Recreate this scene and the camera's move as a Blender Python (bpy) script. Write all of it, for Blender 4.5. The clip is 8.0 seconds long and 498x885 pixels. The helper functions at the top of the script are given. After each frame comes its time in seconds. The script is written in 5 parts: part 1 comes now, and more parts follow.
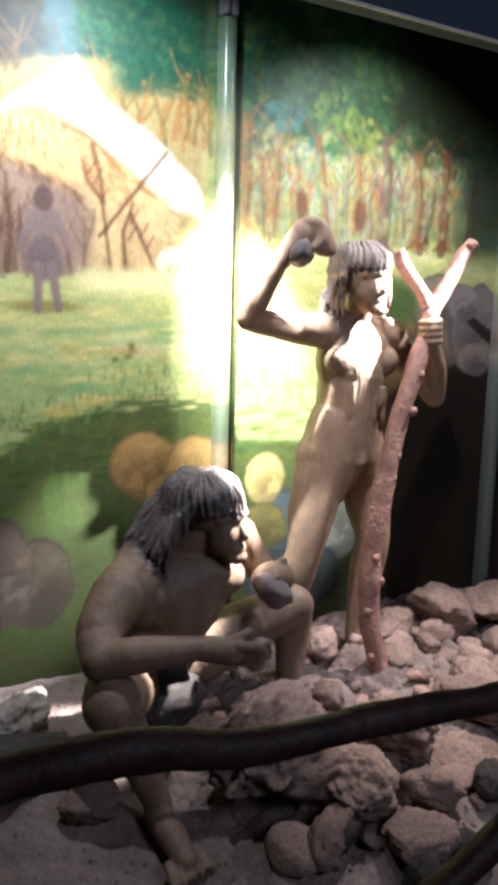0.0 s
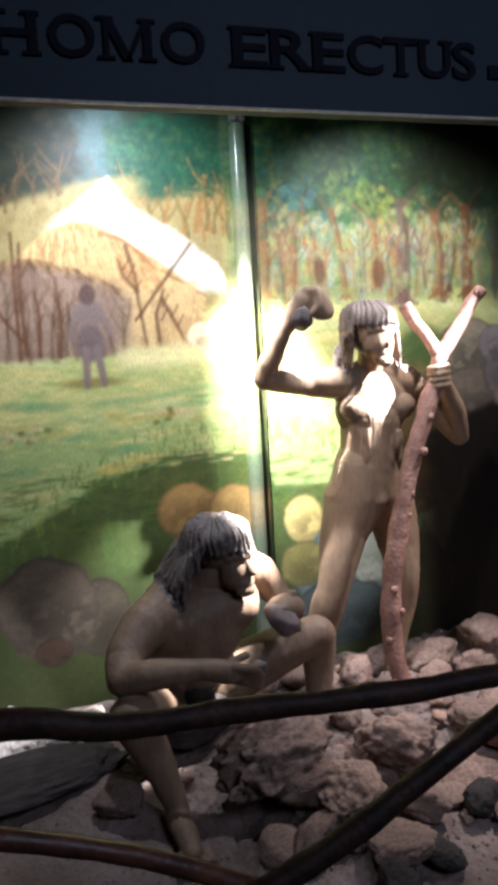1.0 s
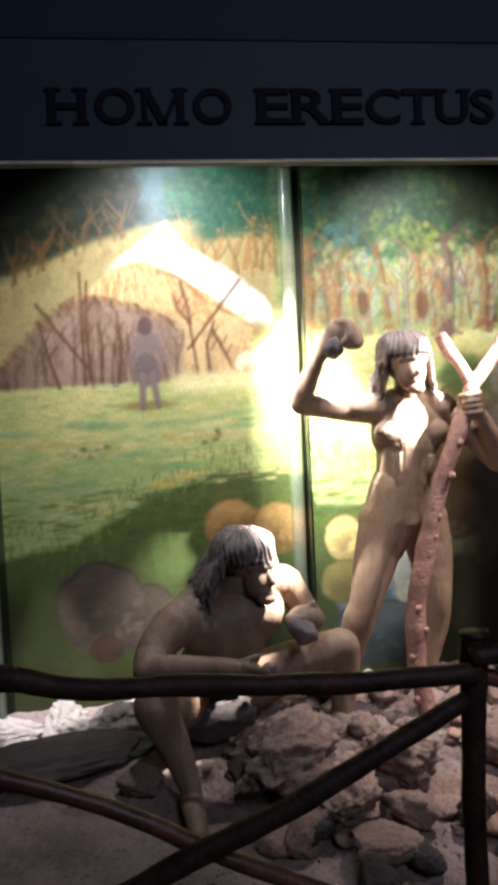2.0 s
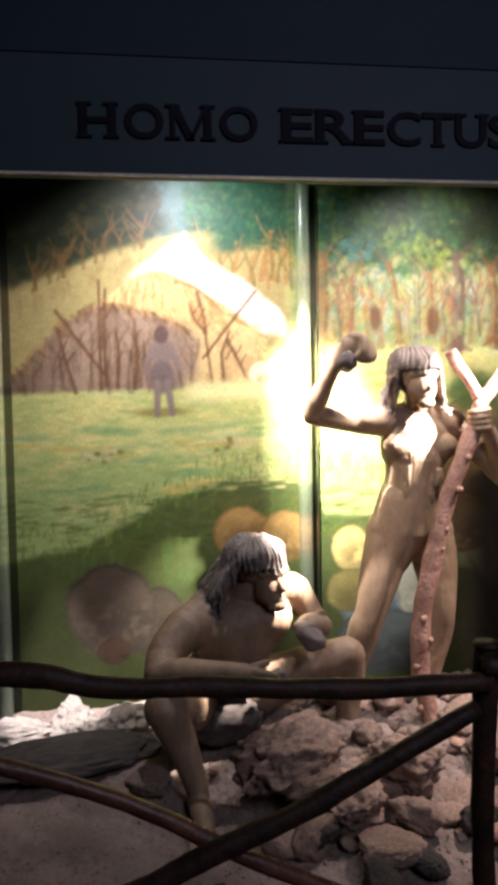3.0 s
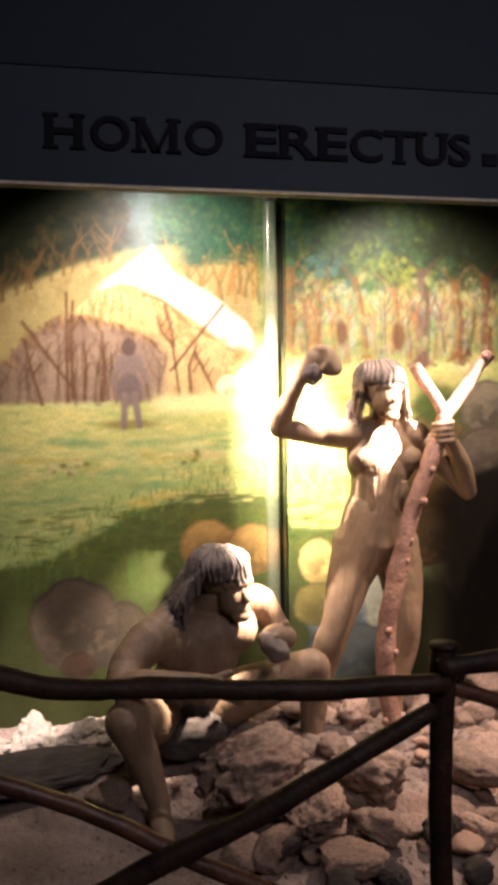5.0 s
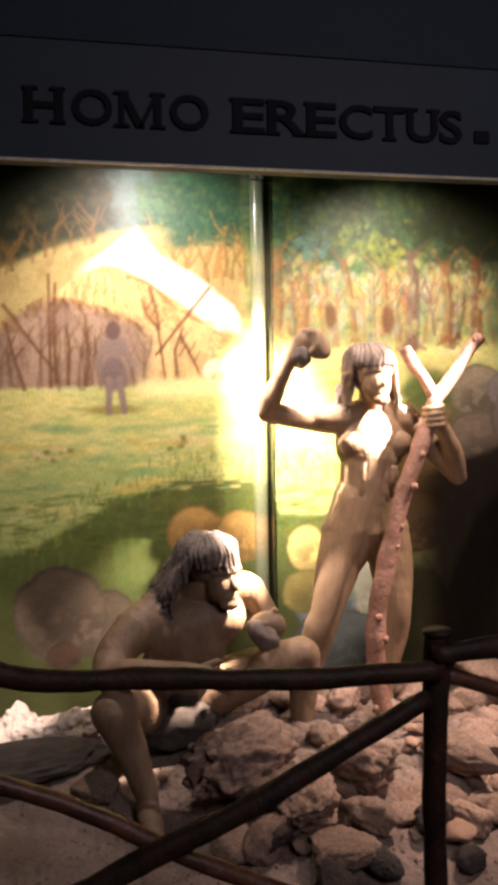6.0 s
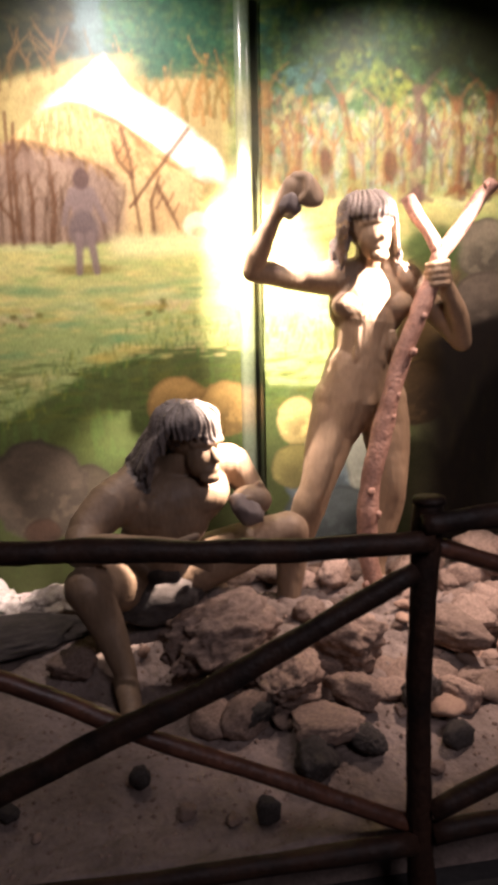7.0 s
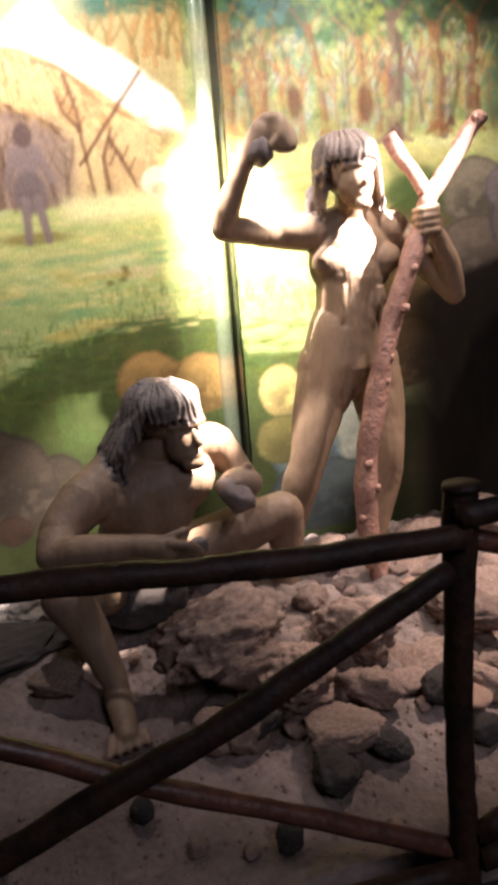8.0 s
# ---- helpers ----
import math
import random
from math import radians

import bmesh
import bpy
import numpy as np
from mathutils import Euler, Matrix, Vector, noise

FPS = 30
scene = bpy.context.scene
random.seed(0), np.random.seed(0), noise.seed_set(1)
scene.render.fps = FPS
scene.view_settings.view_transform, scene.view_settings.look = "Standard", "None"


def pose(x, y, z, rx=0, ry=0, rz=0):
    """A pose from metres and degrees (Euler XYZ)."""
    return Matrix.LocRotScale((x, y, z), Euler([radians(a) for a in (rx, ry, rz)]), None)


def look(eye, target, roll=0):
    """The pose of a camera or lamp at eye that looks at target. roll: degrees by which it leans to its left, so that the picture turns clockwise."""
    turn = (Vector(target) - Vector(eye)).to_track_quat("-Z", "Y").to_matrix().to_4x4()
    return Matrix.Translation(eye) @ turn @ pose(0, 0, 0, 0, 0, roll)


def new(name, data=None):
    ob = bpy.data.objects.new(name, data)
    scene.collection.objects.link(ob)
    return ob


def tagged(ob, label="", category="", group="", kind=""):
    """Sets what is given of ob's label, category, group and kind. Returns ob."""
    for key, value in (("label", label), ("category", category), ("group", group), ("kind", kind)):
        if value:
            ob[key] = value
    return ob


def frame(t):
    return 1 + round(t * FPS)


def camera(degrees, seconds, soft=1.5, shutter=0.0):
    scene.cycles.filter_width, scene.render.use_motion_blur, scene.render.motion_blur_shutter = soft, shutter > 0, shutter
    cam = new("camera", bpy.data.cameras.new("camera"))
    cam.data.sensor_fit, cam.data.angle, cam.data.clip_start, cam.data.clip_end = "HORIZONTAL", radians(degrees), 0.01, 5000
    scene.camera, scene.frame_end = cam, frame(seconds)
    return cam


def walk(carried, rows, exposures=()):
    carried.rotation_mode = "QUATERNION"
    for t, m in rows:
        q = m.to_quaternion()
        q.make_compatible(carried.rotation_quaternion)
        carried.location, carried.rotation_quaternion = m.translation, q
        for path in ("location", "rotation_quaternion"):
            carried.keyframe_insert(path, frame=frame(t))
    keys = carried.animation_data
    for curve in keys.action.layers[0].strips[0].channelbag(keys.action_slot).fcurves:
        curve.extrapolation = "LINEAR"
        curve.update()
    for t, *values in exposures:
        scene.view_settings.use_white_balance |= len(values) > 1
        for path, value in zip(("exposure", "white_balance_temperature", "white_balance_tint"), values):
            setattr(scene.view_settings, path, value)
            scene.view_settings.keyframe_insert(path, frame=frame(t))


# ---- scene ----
cam = camera(37.2, 8.0, soft=4.5)
PATH = [
    (0, (-0.325, 0.366, 1.534), (0.595, 2.082, 1.22), 1.5),
    (0.3, (-0.231, 0.178, 1.525), (0.642, 1.967, 1.336), 0.5),
    (0.5, (-0.16, 0.067, 1.596), (0.671, 1.874, 1.384), 0.2),
    (1, (0.027, -0.139, 1.61), (0.575, 1.773, 1.402), -3.3),
    (1.5, (0.293, -0.358, 1.547), (0.571, 1.618, 1.418), -2.8),
    (2, (0.324, -0.437, 1.586), (0.557, 1.546, 1.466), -2.6),
    (3.3, (0.232, -0.513, 1.601), (0.489, 1.469, 1.518), -0.5),
    (3.5, (0.243, -0.534, 1.601), (0.518, 1.446, 1.546), -0.6),
    (4, (0.259, -0.558, 1.577), (0.556, 1.42, 1.546), -0.6),
    (5.5, (0.296, -0.476, 1.536), (0.618, 1.498, 1.501), -0.8),
    (6, (0.294, -0.443, 1.524), (0.637, 1.526, 1.459), -0.9),
    (6.5, (0.37, -0.31, 1.449), (0.693, 1.635, 1.112), -1.4),
    (7, (0.416, -0.223, 1.423), (0.733, 1.717, 1.053), -1.2),
    (7.5, (0.414, -0.074, 1.425), (0.727, 1.854, 0.997), -2.1),
    (8, (0.418, 0.043, 1.426), (0.801, 1.948, 0.954), -4.7),
]
EXPOSURES = [
    (0.0, 0.42, 5350, 14), (0.2, 0.18, 5350, 14), (1.0, 0.16, 5350, 14), (2.0, 0.22, 5650, 17), (3.3, 0.42, 6200, 20), (4.2, 0.45, 6700, 24), (5.5, 0.46, 7400, 28),
    (6.5, 0.45, 7450, 30), (7.0, 0.40, 6800, 28), (7.5, 0.40, 6400, 24), (8.0, 0.38, 6250, 22),
]
walk(cam, [(t, look(eye, target, roll)) for t, eye, target, roll in PATH], EXPOSURES)

from mathutils.kdtree import KDTree

# ---- light ----
world = bpy.data.worlds.new("dim_hall")
world.use_nodes = True
scene.world = world
world.node_tree.nodes["Background"].inputs[0].default_value = (0.55, 0.68, 1.0, 1)
world.node_tree.nodes["Background"].inputs[1].default_value = 0.03


def spot(name, eye, target, watts, degrees, blend, radius, color):
    lamp = bpy.data.lights.new(name, "SPOT")
    lamp.energy, lamp.spot_size, lamp.spot_blend = watts, radians(degrees), blend
    lamp.shadow_soft_size, lamp.color = radius, color
    ob = new(name, lamp)
    ob.matrix_world = look(eye, target)
    return ob


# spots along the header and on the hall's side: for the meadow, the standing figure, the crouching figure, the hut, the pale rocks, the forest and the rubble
spot("spot_lamp", (0.68, 2.60, 2.68), (1.16, 3.00, 1.13), 1300, 31, 1.0, 0.018, (1.0, 0.94, 0.85))
spot("spot_lamp", (2.40, 2.17, 2.46), (1.48, 2.66, 1.62), 4600, 17.5, 0.9, 0.018, (1.0, 0.94, 0.85))
spot("spot_lamp", (1.78, 2.29, 2.50), (0.70, 2.46, 0.88), 3600, 12, 0.8, 0.018, (1.0, 0.89, 0.72))
spot("spot_lamp", (0.36, 2.38, 2.70), (0.46, 3.0, 1.80), 84, 128, 1.0, 0.018, (1.0, 0.95, 0.88))
spot("spot_lamp", (-0.25, 2.46, 2.70), (-0.22, 2.84, 0.15), 650, 15, 0.5, 0.018, (1.0, 0.95, 0.88))
spot("spot_lamp", (1.58, 2.30, 2.70), (1.66, 3.00, 1.30), 84, 122, 1.0, 0.018, (1.0, 0.92, 0.82))
# unseen spot, added to bring light onto the rubble
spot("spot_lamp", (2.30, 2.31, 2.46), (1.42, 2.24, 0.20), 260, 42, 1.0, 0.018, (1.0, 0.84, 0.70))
# dim hall lamp behind the visitors
hall = bpy.data.lights.new("hall_lamp", "AREA")
hall.energy, hall.size, hall.color = 36, 1.2, (0.93, 0.93, 1.0)
hall_ob = new("hall_lamp", hall)
hall_ob.matrix_world = look((1.7, -1.5, 3.3), (1.2, 1.7, 0.5))

# ---- materials ----


def lin(r, g, b):
    return tuple(((c + 0.055) / 1.055) ** 2.4 if c > 0.04 else c / 12.92 for c in (r, g, b))


def material(name, base, second, scale=8.0, rough=0.7, bump=0.3, fine=90.0, spec=0.4, stretch=(1, 1, 1), island=False, dist=0.01, grain=0.55):
    """Two tones mixed by coarse noise, a finer grain over them, and relief from both."""
    m = bpy.data.materials.new(name)
    m.use_nodes = True
    nt = m.node_tree
    n, l = nt.nodes, nt.links
    bsdf = n["Principled BSDF"]
    bsdf.inputs["Specular IOR Level"].default_value = spec
    co = n.new("ShaderNodeTexCoord")
    mp = n.new("ShaderNodeMapping")
    mp.inputs["Scale"].default_value = stretch
    l.new(co.outputs["Object"], mp.inputs[0])
    a = n.new("ShaderNodeTexNoise")
    a.inputs["Scale"].default_value, a.inputs["Detail"].default_value = scale, 6
    b = n.new("ShaderNodeTexNoise")
    b.inputs["Scale"].default_value, b.inputs["Detail"].default_value = fine, 4
    for t in (a, b):
        l.new(mp.outputs[0], t.inputs["Vector"])
    ramp = n.new("ShaderNodeValToRGB")
    ramp.color_ramp.elements[0].position, ramp.color_ramp.elements[1].position = 0.35, 0.68
    ramp.color_ramp.elements[0].color, ramp.color_ramp.elements[1].color = (*base, 1), (*second, 1)
    l.new(a.outputs[0], ramp.inputs[0])
    mul = n.new("ShaderNodeMix")
    mul.data_type, mul.blend_type = "RGBA", "MULTIPLY"
    mul.inputs[0].default_value = grain
    tone = n.new("ShaderNodeValToRGB")
    tone.color_ramp.elements[0].position, tone.color_ramp.elements[1].position = 0.3, 0.7
    tone.color_ramp.elements[0].color, tone.color_ramp.elements[1].color = (0.45, 0.45, 0.45, 1), (1.2, 1.2, 1.2, 1)
    l.new(b.outputs[0], tone.inputs[0])
    l.new(ramp.outputs[0], mul.inputs[6])
    l.new(tone.outputs[0], mul.inputs[7])
    last = mul.outputs[2]
    if island:
        info = n.new("ShaderNodeObjectInfo")
        hs = n.new("ShaderNodeHueSaturation")
        rng = n.new("ShaderNodeMapRange")
        rng.inputs[3].default_value, rng.inputs[4].default_value = 0.65, 1.3
        l.new(info.outputs["Random"], rng.inputs[0])
        l.new(rng.outputs[0], hs.inputs["Value"])
        l.new(last, hs.inputs["Color"])
        last = hs.outputs[0]
    l.new(last, bsdf.inputs["Base Color"])
    rr = n.new("ShaderNodeMapRange")
    rr.inputs[3].default_value, rr.inputs[4].default_value = max(0.05, rough - 0.12), min(1, rough + 0.12)
    l.new(b.outputs[0], rr.inputs[0])
    l.new(rr.outputs[0], bsdf.inputs["Roughness"])
    add = n.new("ShaderNodeMath")
    add.operation = "MULTIPLY_ADD"
    add.inputs[1].default_value = 2.0
    l.new(a.outputs[0], add.inputs[0])
    l.new(b.outputs[0], add.inputs[2])
    bp = n.new("ShaderNodeBump")
    bp.inputs["Strength"].default_value, bp.inputs["Distance"].default_value = bump, dist
    l.new(add.outputs[0], bp.inputs["Height"])
    l.new(bp.outputs[0], bsdf.inputs["Normal"])
    return m


def painted(name, rough, spec):
    """Paint laid down in the mesh's own pigment layer, with brush relief."""
    m = bpy.data.materials.new(name)
    m.use_nodes = True
    nt = m.node_tree
    n, l = nt.nodes, nt.links
    bsdf = n["Principled BSDF"]
    at = n.new("ShaderNodeAttribute")
    at.attribute_name = "pigment"
    co = n.new("ShaderNodeTexCoord")
    a = n.new("ShaderNodeTexNoise")
    a.inputs["Scale"].default_value, a.inputs["Detail"].default_value = 130, 5
    mp = n.new("ShaderNodeMapping")
    mp.inputs["Scale"].default_value = (1, 1, 0.4)
    l.new(co.outputs["Object"], mp.inputs[0])
    l.new(mp.outputs[0], a.inputs["Vector"])
    tone = n.new("ShaderNodeValToRGB")
    tone.color_ramp.elements[0].position, tone.color_ramp.elements[1].position = 0.3, 0.7
    tone.color_ramp.elements[0].color, tone.color_ramp.elements[1].color = (0.72, 0.72, 0.72, 1), (1.15, 1.15, 1.15, 1)
    l.new(a.outputs[0], tone.inputs[0])
    mul = n.new("ShaderNodeMix")
    mul.data_type, mul.blend_type = "RGBA", "MULTIPLY"
    mul.inputs[0].default_value = 0.6
    l.new(at.outputs[0], mul.inputs[6])
    l.new(tone.outputs[0], mul.inputs[7])
    l.new(mul.outputs[2], bsdf.inputs["Base Color"])
    bsdf.inputs["Roughness"].default_value = rough
    bsdf.inputs["Specular IOR Level"].default_value = spec
    bp = n.new("ShaderNodeBump")
    bp.inputs["Strength"].default_value, bp.inputs["Distance"].default_value = 0.25, 0.002
    l.new(a.outputs[0], bp.inputs["Height"])
    l.new(bp.outputs[0], bsdf.inputs["Normal"])
    return m


PAINT = painted("mural_paint", 0.5, 0.3)
GLOSS_PAINT = painted("glossy_trim_paint", 0.22, 0.6)
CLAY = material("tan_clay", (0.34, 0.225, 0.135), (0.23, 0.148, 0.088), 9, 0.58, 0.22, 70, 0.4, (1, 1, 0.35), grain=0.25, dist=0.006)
# darker copy of the clay: the crouching figure's shade is in the colour
SHADED_CLAY = material("shaded_clay", (0.235, 0.155, 0.098), (0.15, 0.096, 0.06), 9, 0.58, 0.22, 70, 0.4, (1, 1, 0.35), grain=0.25, dist=0.006)
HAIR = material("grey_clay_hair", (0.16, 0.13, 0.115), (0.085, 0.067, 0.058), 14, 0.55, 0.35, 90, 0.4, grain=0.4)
# paler copy of the hair: light on the standing figure is in the colour
LIT_HAIR = material("lit_clay_hair", (0.27, 0.205, 0.165), (0.16, 0.12, 0.095), 14, 0.55, 0.35, 90, 0.4, grain=0.4)
ROCK = material("pinkish_grey_rock", (0.33, 0.228, 0.18), (0.185, 0.125, 0.098), 9, 0.85, 0.35, 40, 0.25, island=True, dist=0.02, grain=0.32)
# slabs and seat rock hold their shade in this colour; loose stones are dark
DARK_SHADED_ROCK = material("dark_shaded_rock", (0.08, 0.066, 0.06), (0.048, 0.040, 0.036), 6, 0.85, 0.5, 60, 0.25, dist=0.02)
PINK = material("pinkish_flat_stone", (0.40, 0.26, 0.19), (0.28, 0.17, 0.125), 14, 0.8, 0.3, 50, 0.25, grain=0.3, dist=0.01)
# lighter copy of the rock; the lamp's brightness is put into its colour
LIT_ROCK = material("pale_lit_rock", (0.50, 0.44, 0.38), (0.36, 0.30, 0.26), 14, 0.85, 0.6, 70, 0.2, dist=0.02)
PEBBLE = material("grey_hand_stone", (0.22, 0.17, 0.15), (0.14, 0.11, 0.10), 20, 0.6, 0.3, 120, 0.35)
DIRT = material("brown_earth", (0.25, 0.19, 0.165), (0.16, 0.12, 0.10), 5, 0.92, 0.5, 50, 0.15, dist=0.02, grain=0.35)
WOOD = material("dark_varnished_wood", (0.034, 0.015, 0.009), (0.012, 0.007, 0.0055), 10, 0.6, 0.5, 60, 0.2, dist=0.006)
RED_WOOD = material("reddish_varnished_wood", (0.11, 0.042, 0.024), (0.045, 0.018, 0.012), 10, 0.45, 0.4, 60, 0.35, dist=0.006)
STAFF_WOOD = material("reddish_staff_wood", (0.40, 0.22, 0.16), (0.24, 0.12, 0.085), 12, 0.6, 0.6, 70, 0.35, dist=0.008)
FASCIA = material("blue_grey_painted_board", (0.019, 0.031, 0.045), (0.016, 0.027, 0.040), 3, 0.7, 0.03, 40, 0.3, grain=0.12)
UPPER = material("dark_navy_paint", (0.010, 0.020, 0.034), (0.008, 0.017, 0.030), 3, 0.75, 0.03, 40, 0.3, grain=0.12)
LETTER = material("near_black_letter", (0.010, 0.010, 0.017), (0.007, 0.007, 0.011), 8, 0.85, 0.05, 60, 0.1, grain=0.1)
EDGE = material("pale_edge_strip", (0.5, 0.48, 0.46), (0.4, 0.39, 0.38), 8, 0.5, 0.1, 60, 0.4)
CAP = material("aluminium_cap", (0.45, 0.45, 0.44), (0.35, 0.35, 0.35), 12, 0.35, 0.1, 90, 0.6)
WALL = material("dark_grey_plaster", (0.055, 0.055, 0.06), (0.04, 0.04, 0.045), 3, 0.85, 0.2, 60, 0.2)
FLOOR = material("dark_hall_floor", (0.04, 0.038, 0.037), (0.028, 0.026, 0.026), 4, 0.45, 0.1, 60, 0.4)

# ---- mesh helpers ----


def mesh_ob(name, bm, mat, parent=None, smooth=True):
    me = bpy.data.meshes.new(name)
    bm.to_mesh(me)
    bm.free()
    for f in me.polygons:
        f.use_smooth = smooth
    for m in mat if isinstance(mat, (list, tuple)) else (mat,):
        me.materials.append(m)
    ob = new(name, me)
    ob.parent = parent
    return ob


def part(name, bm, mat, parent, label="", smooth=True):
    ob = mesh_ob(name, bm, mat, parent, smooth)
    return tagged(ob, label) if label else ob


def box(x0, y0, z0, x1, y1, z1, bevel=0.0):
    bm = bmesh.new()
    bmesh.ops.create_cube(bm, size=1, matrix=Matrix.Translation(((x0 + x1) / 2, (y0 + y1) / 2, (z0 + z1) / 2)) @ Matrix.Diagonal((x1 - x0, y1 - y0, z1 - z0, 1)))
    if bevel:
        bmesh.ops.bevel(bm, geom=bm.edges[:], offset=bevel, segments=2, affect="EDGES", profile=0.5)
    return bm


def smooth_path(points, per=6):
    """Points and radii carried smoothly (Catmull-Rom) through rows of (x, y, z, r)."""
    p = [np.array(q, float) for q in points]
    p = [2 * p[0] - p[1], *p, 2 * p[-1] - p[-2]]
    out = []
    for i in range(1, len(p) - 2):
        for k in range(per):
            t = k / per
            out.append(0.5 * (2 * p[i] + (p[i + 1] - p[i - 1]) * t + (2 * p[i - 1] - 5 * p[i] + 4 * p[i + 1] - p[i + 2]) * t * t + (3 * p[i] - p[i - 1] - 3 * p[i + 1] + p[i + 2]) * t ** 3))
    return out + [p[-2]]


def tube(bm, points, sides=12, per=6, rough=0.0, seed=0, flat=True):
    """A limb, log or strand: rings along the path, radius uneven by rough."""
    rows = smooth_path(points, per)
    rings, ref = [], Vector((0.31, 0.77, 0.55))
    for i, q in enumerate(rows):
        a, b = rows[max(0, i - 1)], rows[min(len(rows) - 1, i + 1)]
        d = Vector(b[:3] - a[:3]).normalized()
        u = d.cross(ref).normalized()
        v = d.cross(u)
        ring = []
        for k in range(sides):
            ang = 2 * math.pi * k / sides
            w = u * math.cos(ang) + v * math.sin(ang)
            c = Vector(q[:3])
            r = q[3]
            if rough:
                r *= 1 + rough * noise.noise((c + w * 0.06) * 9 + Vector((seed * 7.3, 0, seed))) + 0.5 * rough * noise.noise((c + w * 0.03) * 28 + Vector((0, seed * 3.1, 0)))
            ring.append(bm.verts.new(c + w * r))
        rings.append(ring)
    for a, b in zip(rings, rings[1:]):
        for k in range(sides):
            bm.faces.new((a[k], a[(k + 1) % sides], b[(k + 1) % sides], b[k]))
    bm.faces.new(rings[0][::-1])
    bm.faces.new(rings[-1])
    return bm


def ball(bm, c, r, turn=(0, 0, 0), fine=3):
    s = r if isinstance(r, (tuple, list)) else (r, r, r)
    bmesh.ops.create_icosphere(bm, subdivisions=fine, radius=1, matrix=pose(*c, *turn) @ Matrix.Diagonal((*s, 1)))


def limb(bm, *points):
    """A chain of (x, y, z, r) as a closed rounded limb."""
    tube(bm, points, 28, 9)
    for q in points:
        ball(bm, q[:3], q[3] * 0.99, fine=3)


def fused(name, bm, voxel, smooth, grain, mats, locks, crown, set_at):
    """One closed skin round overlapping forms; the skin near the locks takes the second material."""
    hair = bmesh.new()
    locks(hair)
    bmesh.ops.transform(hair, matrix=set_at, verts=hair.verts)
    tree = KDTree(len(hair.verts))
    for k, v in enumerate(hair.verts):
        tree.insert(v.co, k)
    tree.balance()
    loose = bpy.data.meshes.new("locks")
    hair.to_mesh(loose)
    hair.free()
    bm.from_mesh(loose)
    tmp = mesh_ob(name, bm, mats[0])
    r = tmp.modifiers.new("skin", "REMESH")
    r.mode, r.voxel_size = "VOXEL", voxel
    s = tmp.modifiers.new("soft", "SMOOTH")
    s.factor, s.iterations = 0.5, smooth
    me = bpy.data.meshes.new_from_object(tmp.evaluated_get(bpy.context.evaluated_depsgraph_get()))
    bpy.data.objects.remove(tmp)
    out = bmesh.new()
    out.from_mesh(me)
    for v in out.verts:
        v.co += v.normal * grain * (noise.noise(v.co * 22) + 0.6 * noise.noise(Vector((v.co.x * 90, v.co.y * 90, v.co.z * 30))))
        if tree.find(v.co)[2] < 0.014:
            d = v.co - crown
            turn = math.atan2(d.y, d.x) + 0.5 * d.z
            v.co += v.normal * (0.0045 * math.sin(34 * turn + 5 * noise.noise(v.co * 14)) + 0.002 * math.sin(71 * turn))
    for f in out.faces:
        if tree.find(f.calc_center_median())[2] < 0.013:
            f.material_index = 1
    return mesh_ob(name, out, mats)


# ---- the hall and the display ----
X0, X1, YB = -2.0, 3.7, 3.0
tagged(mesh_ob("floor", box(-3.2, -3.0, -0.1, 4.8, 3.3, 0.0), FLOOR, smooth=False), "dark smooth floor of the dim museum hall", "floor", kind="structure")
tagged(mesh_ob("ceiling", box(-3.2, -3.0, 3.7, 4.8, 3.3, 3.8), WALL, smooth=False), "dark plain ceiling of the museum hall", "ceiling", kind="structure")
tagged(mesh_ob("wall_back", box(-3.2, 3.03, 0.0, 4.8, 3.2, 3.7), WALL, smooth=False), "dark plaster wall behind the painted panels", "wall", kind="structure")
tagged(mesh_ob("wall_left", box(-3.3, -3.0, 0.0, -3.2, 3.3, 3.7), WALL, smooth=False), "dark plaster side wall of the hall", "wall", kind="structure")
tagged(mesh_ob("wall_right", box(4.8, -3.0, 0.0, 4.9, 3.3, 3.7), WALL, smooth=False), "dark plaster side wall of the hall", "wall", kind="structure")
tagged(mesh_ob("wall_front", box(-3.2, -3.1, 0.0, 4.8, -3.0, 3.7), WALL, smooth=False), "dark plaster wall behind the visitors", "wall", kind="structure")
tagged(mesh_ob("end_wall", box(X0 - 0.12, 1.32, 0.0, X0, 3.03, 3.7), WALL, smooth=False), "dark plaster end wall of the display", "wall", kind="structure")
tagged(mesh_ob("end_wall", box(X1, 1.32, 0.0, X1 + 0.12, 3.03, 3.7), WALL, smooth=False), "dark plaster end wall of the display", "wall", kind="structure")

header = tagged(new("sign_header"), "dark blue-grey header board with raised black lettering", "sign board")
HY = 2.20
part("board", box(X0, HY, 2.420, X1, HY + 0.07, 2.83, 0.004), FASCIA, header, smooth=False)
part("upper_board", box(X0, HY - 0.005, 2.8305, X1, HY + 0.07, 3.698, 0.002), UPPER, header, "near-black navy upper board", smooth=False)
part("edge_strip", box(X0, HY - 0.006, 2.415, X1, HY + 0.006, 2.423, 0.002), EDGE, header, "pale grey lower edge strip", smooth=False)


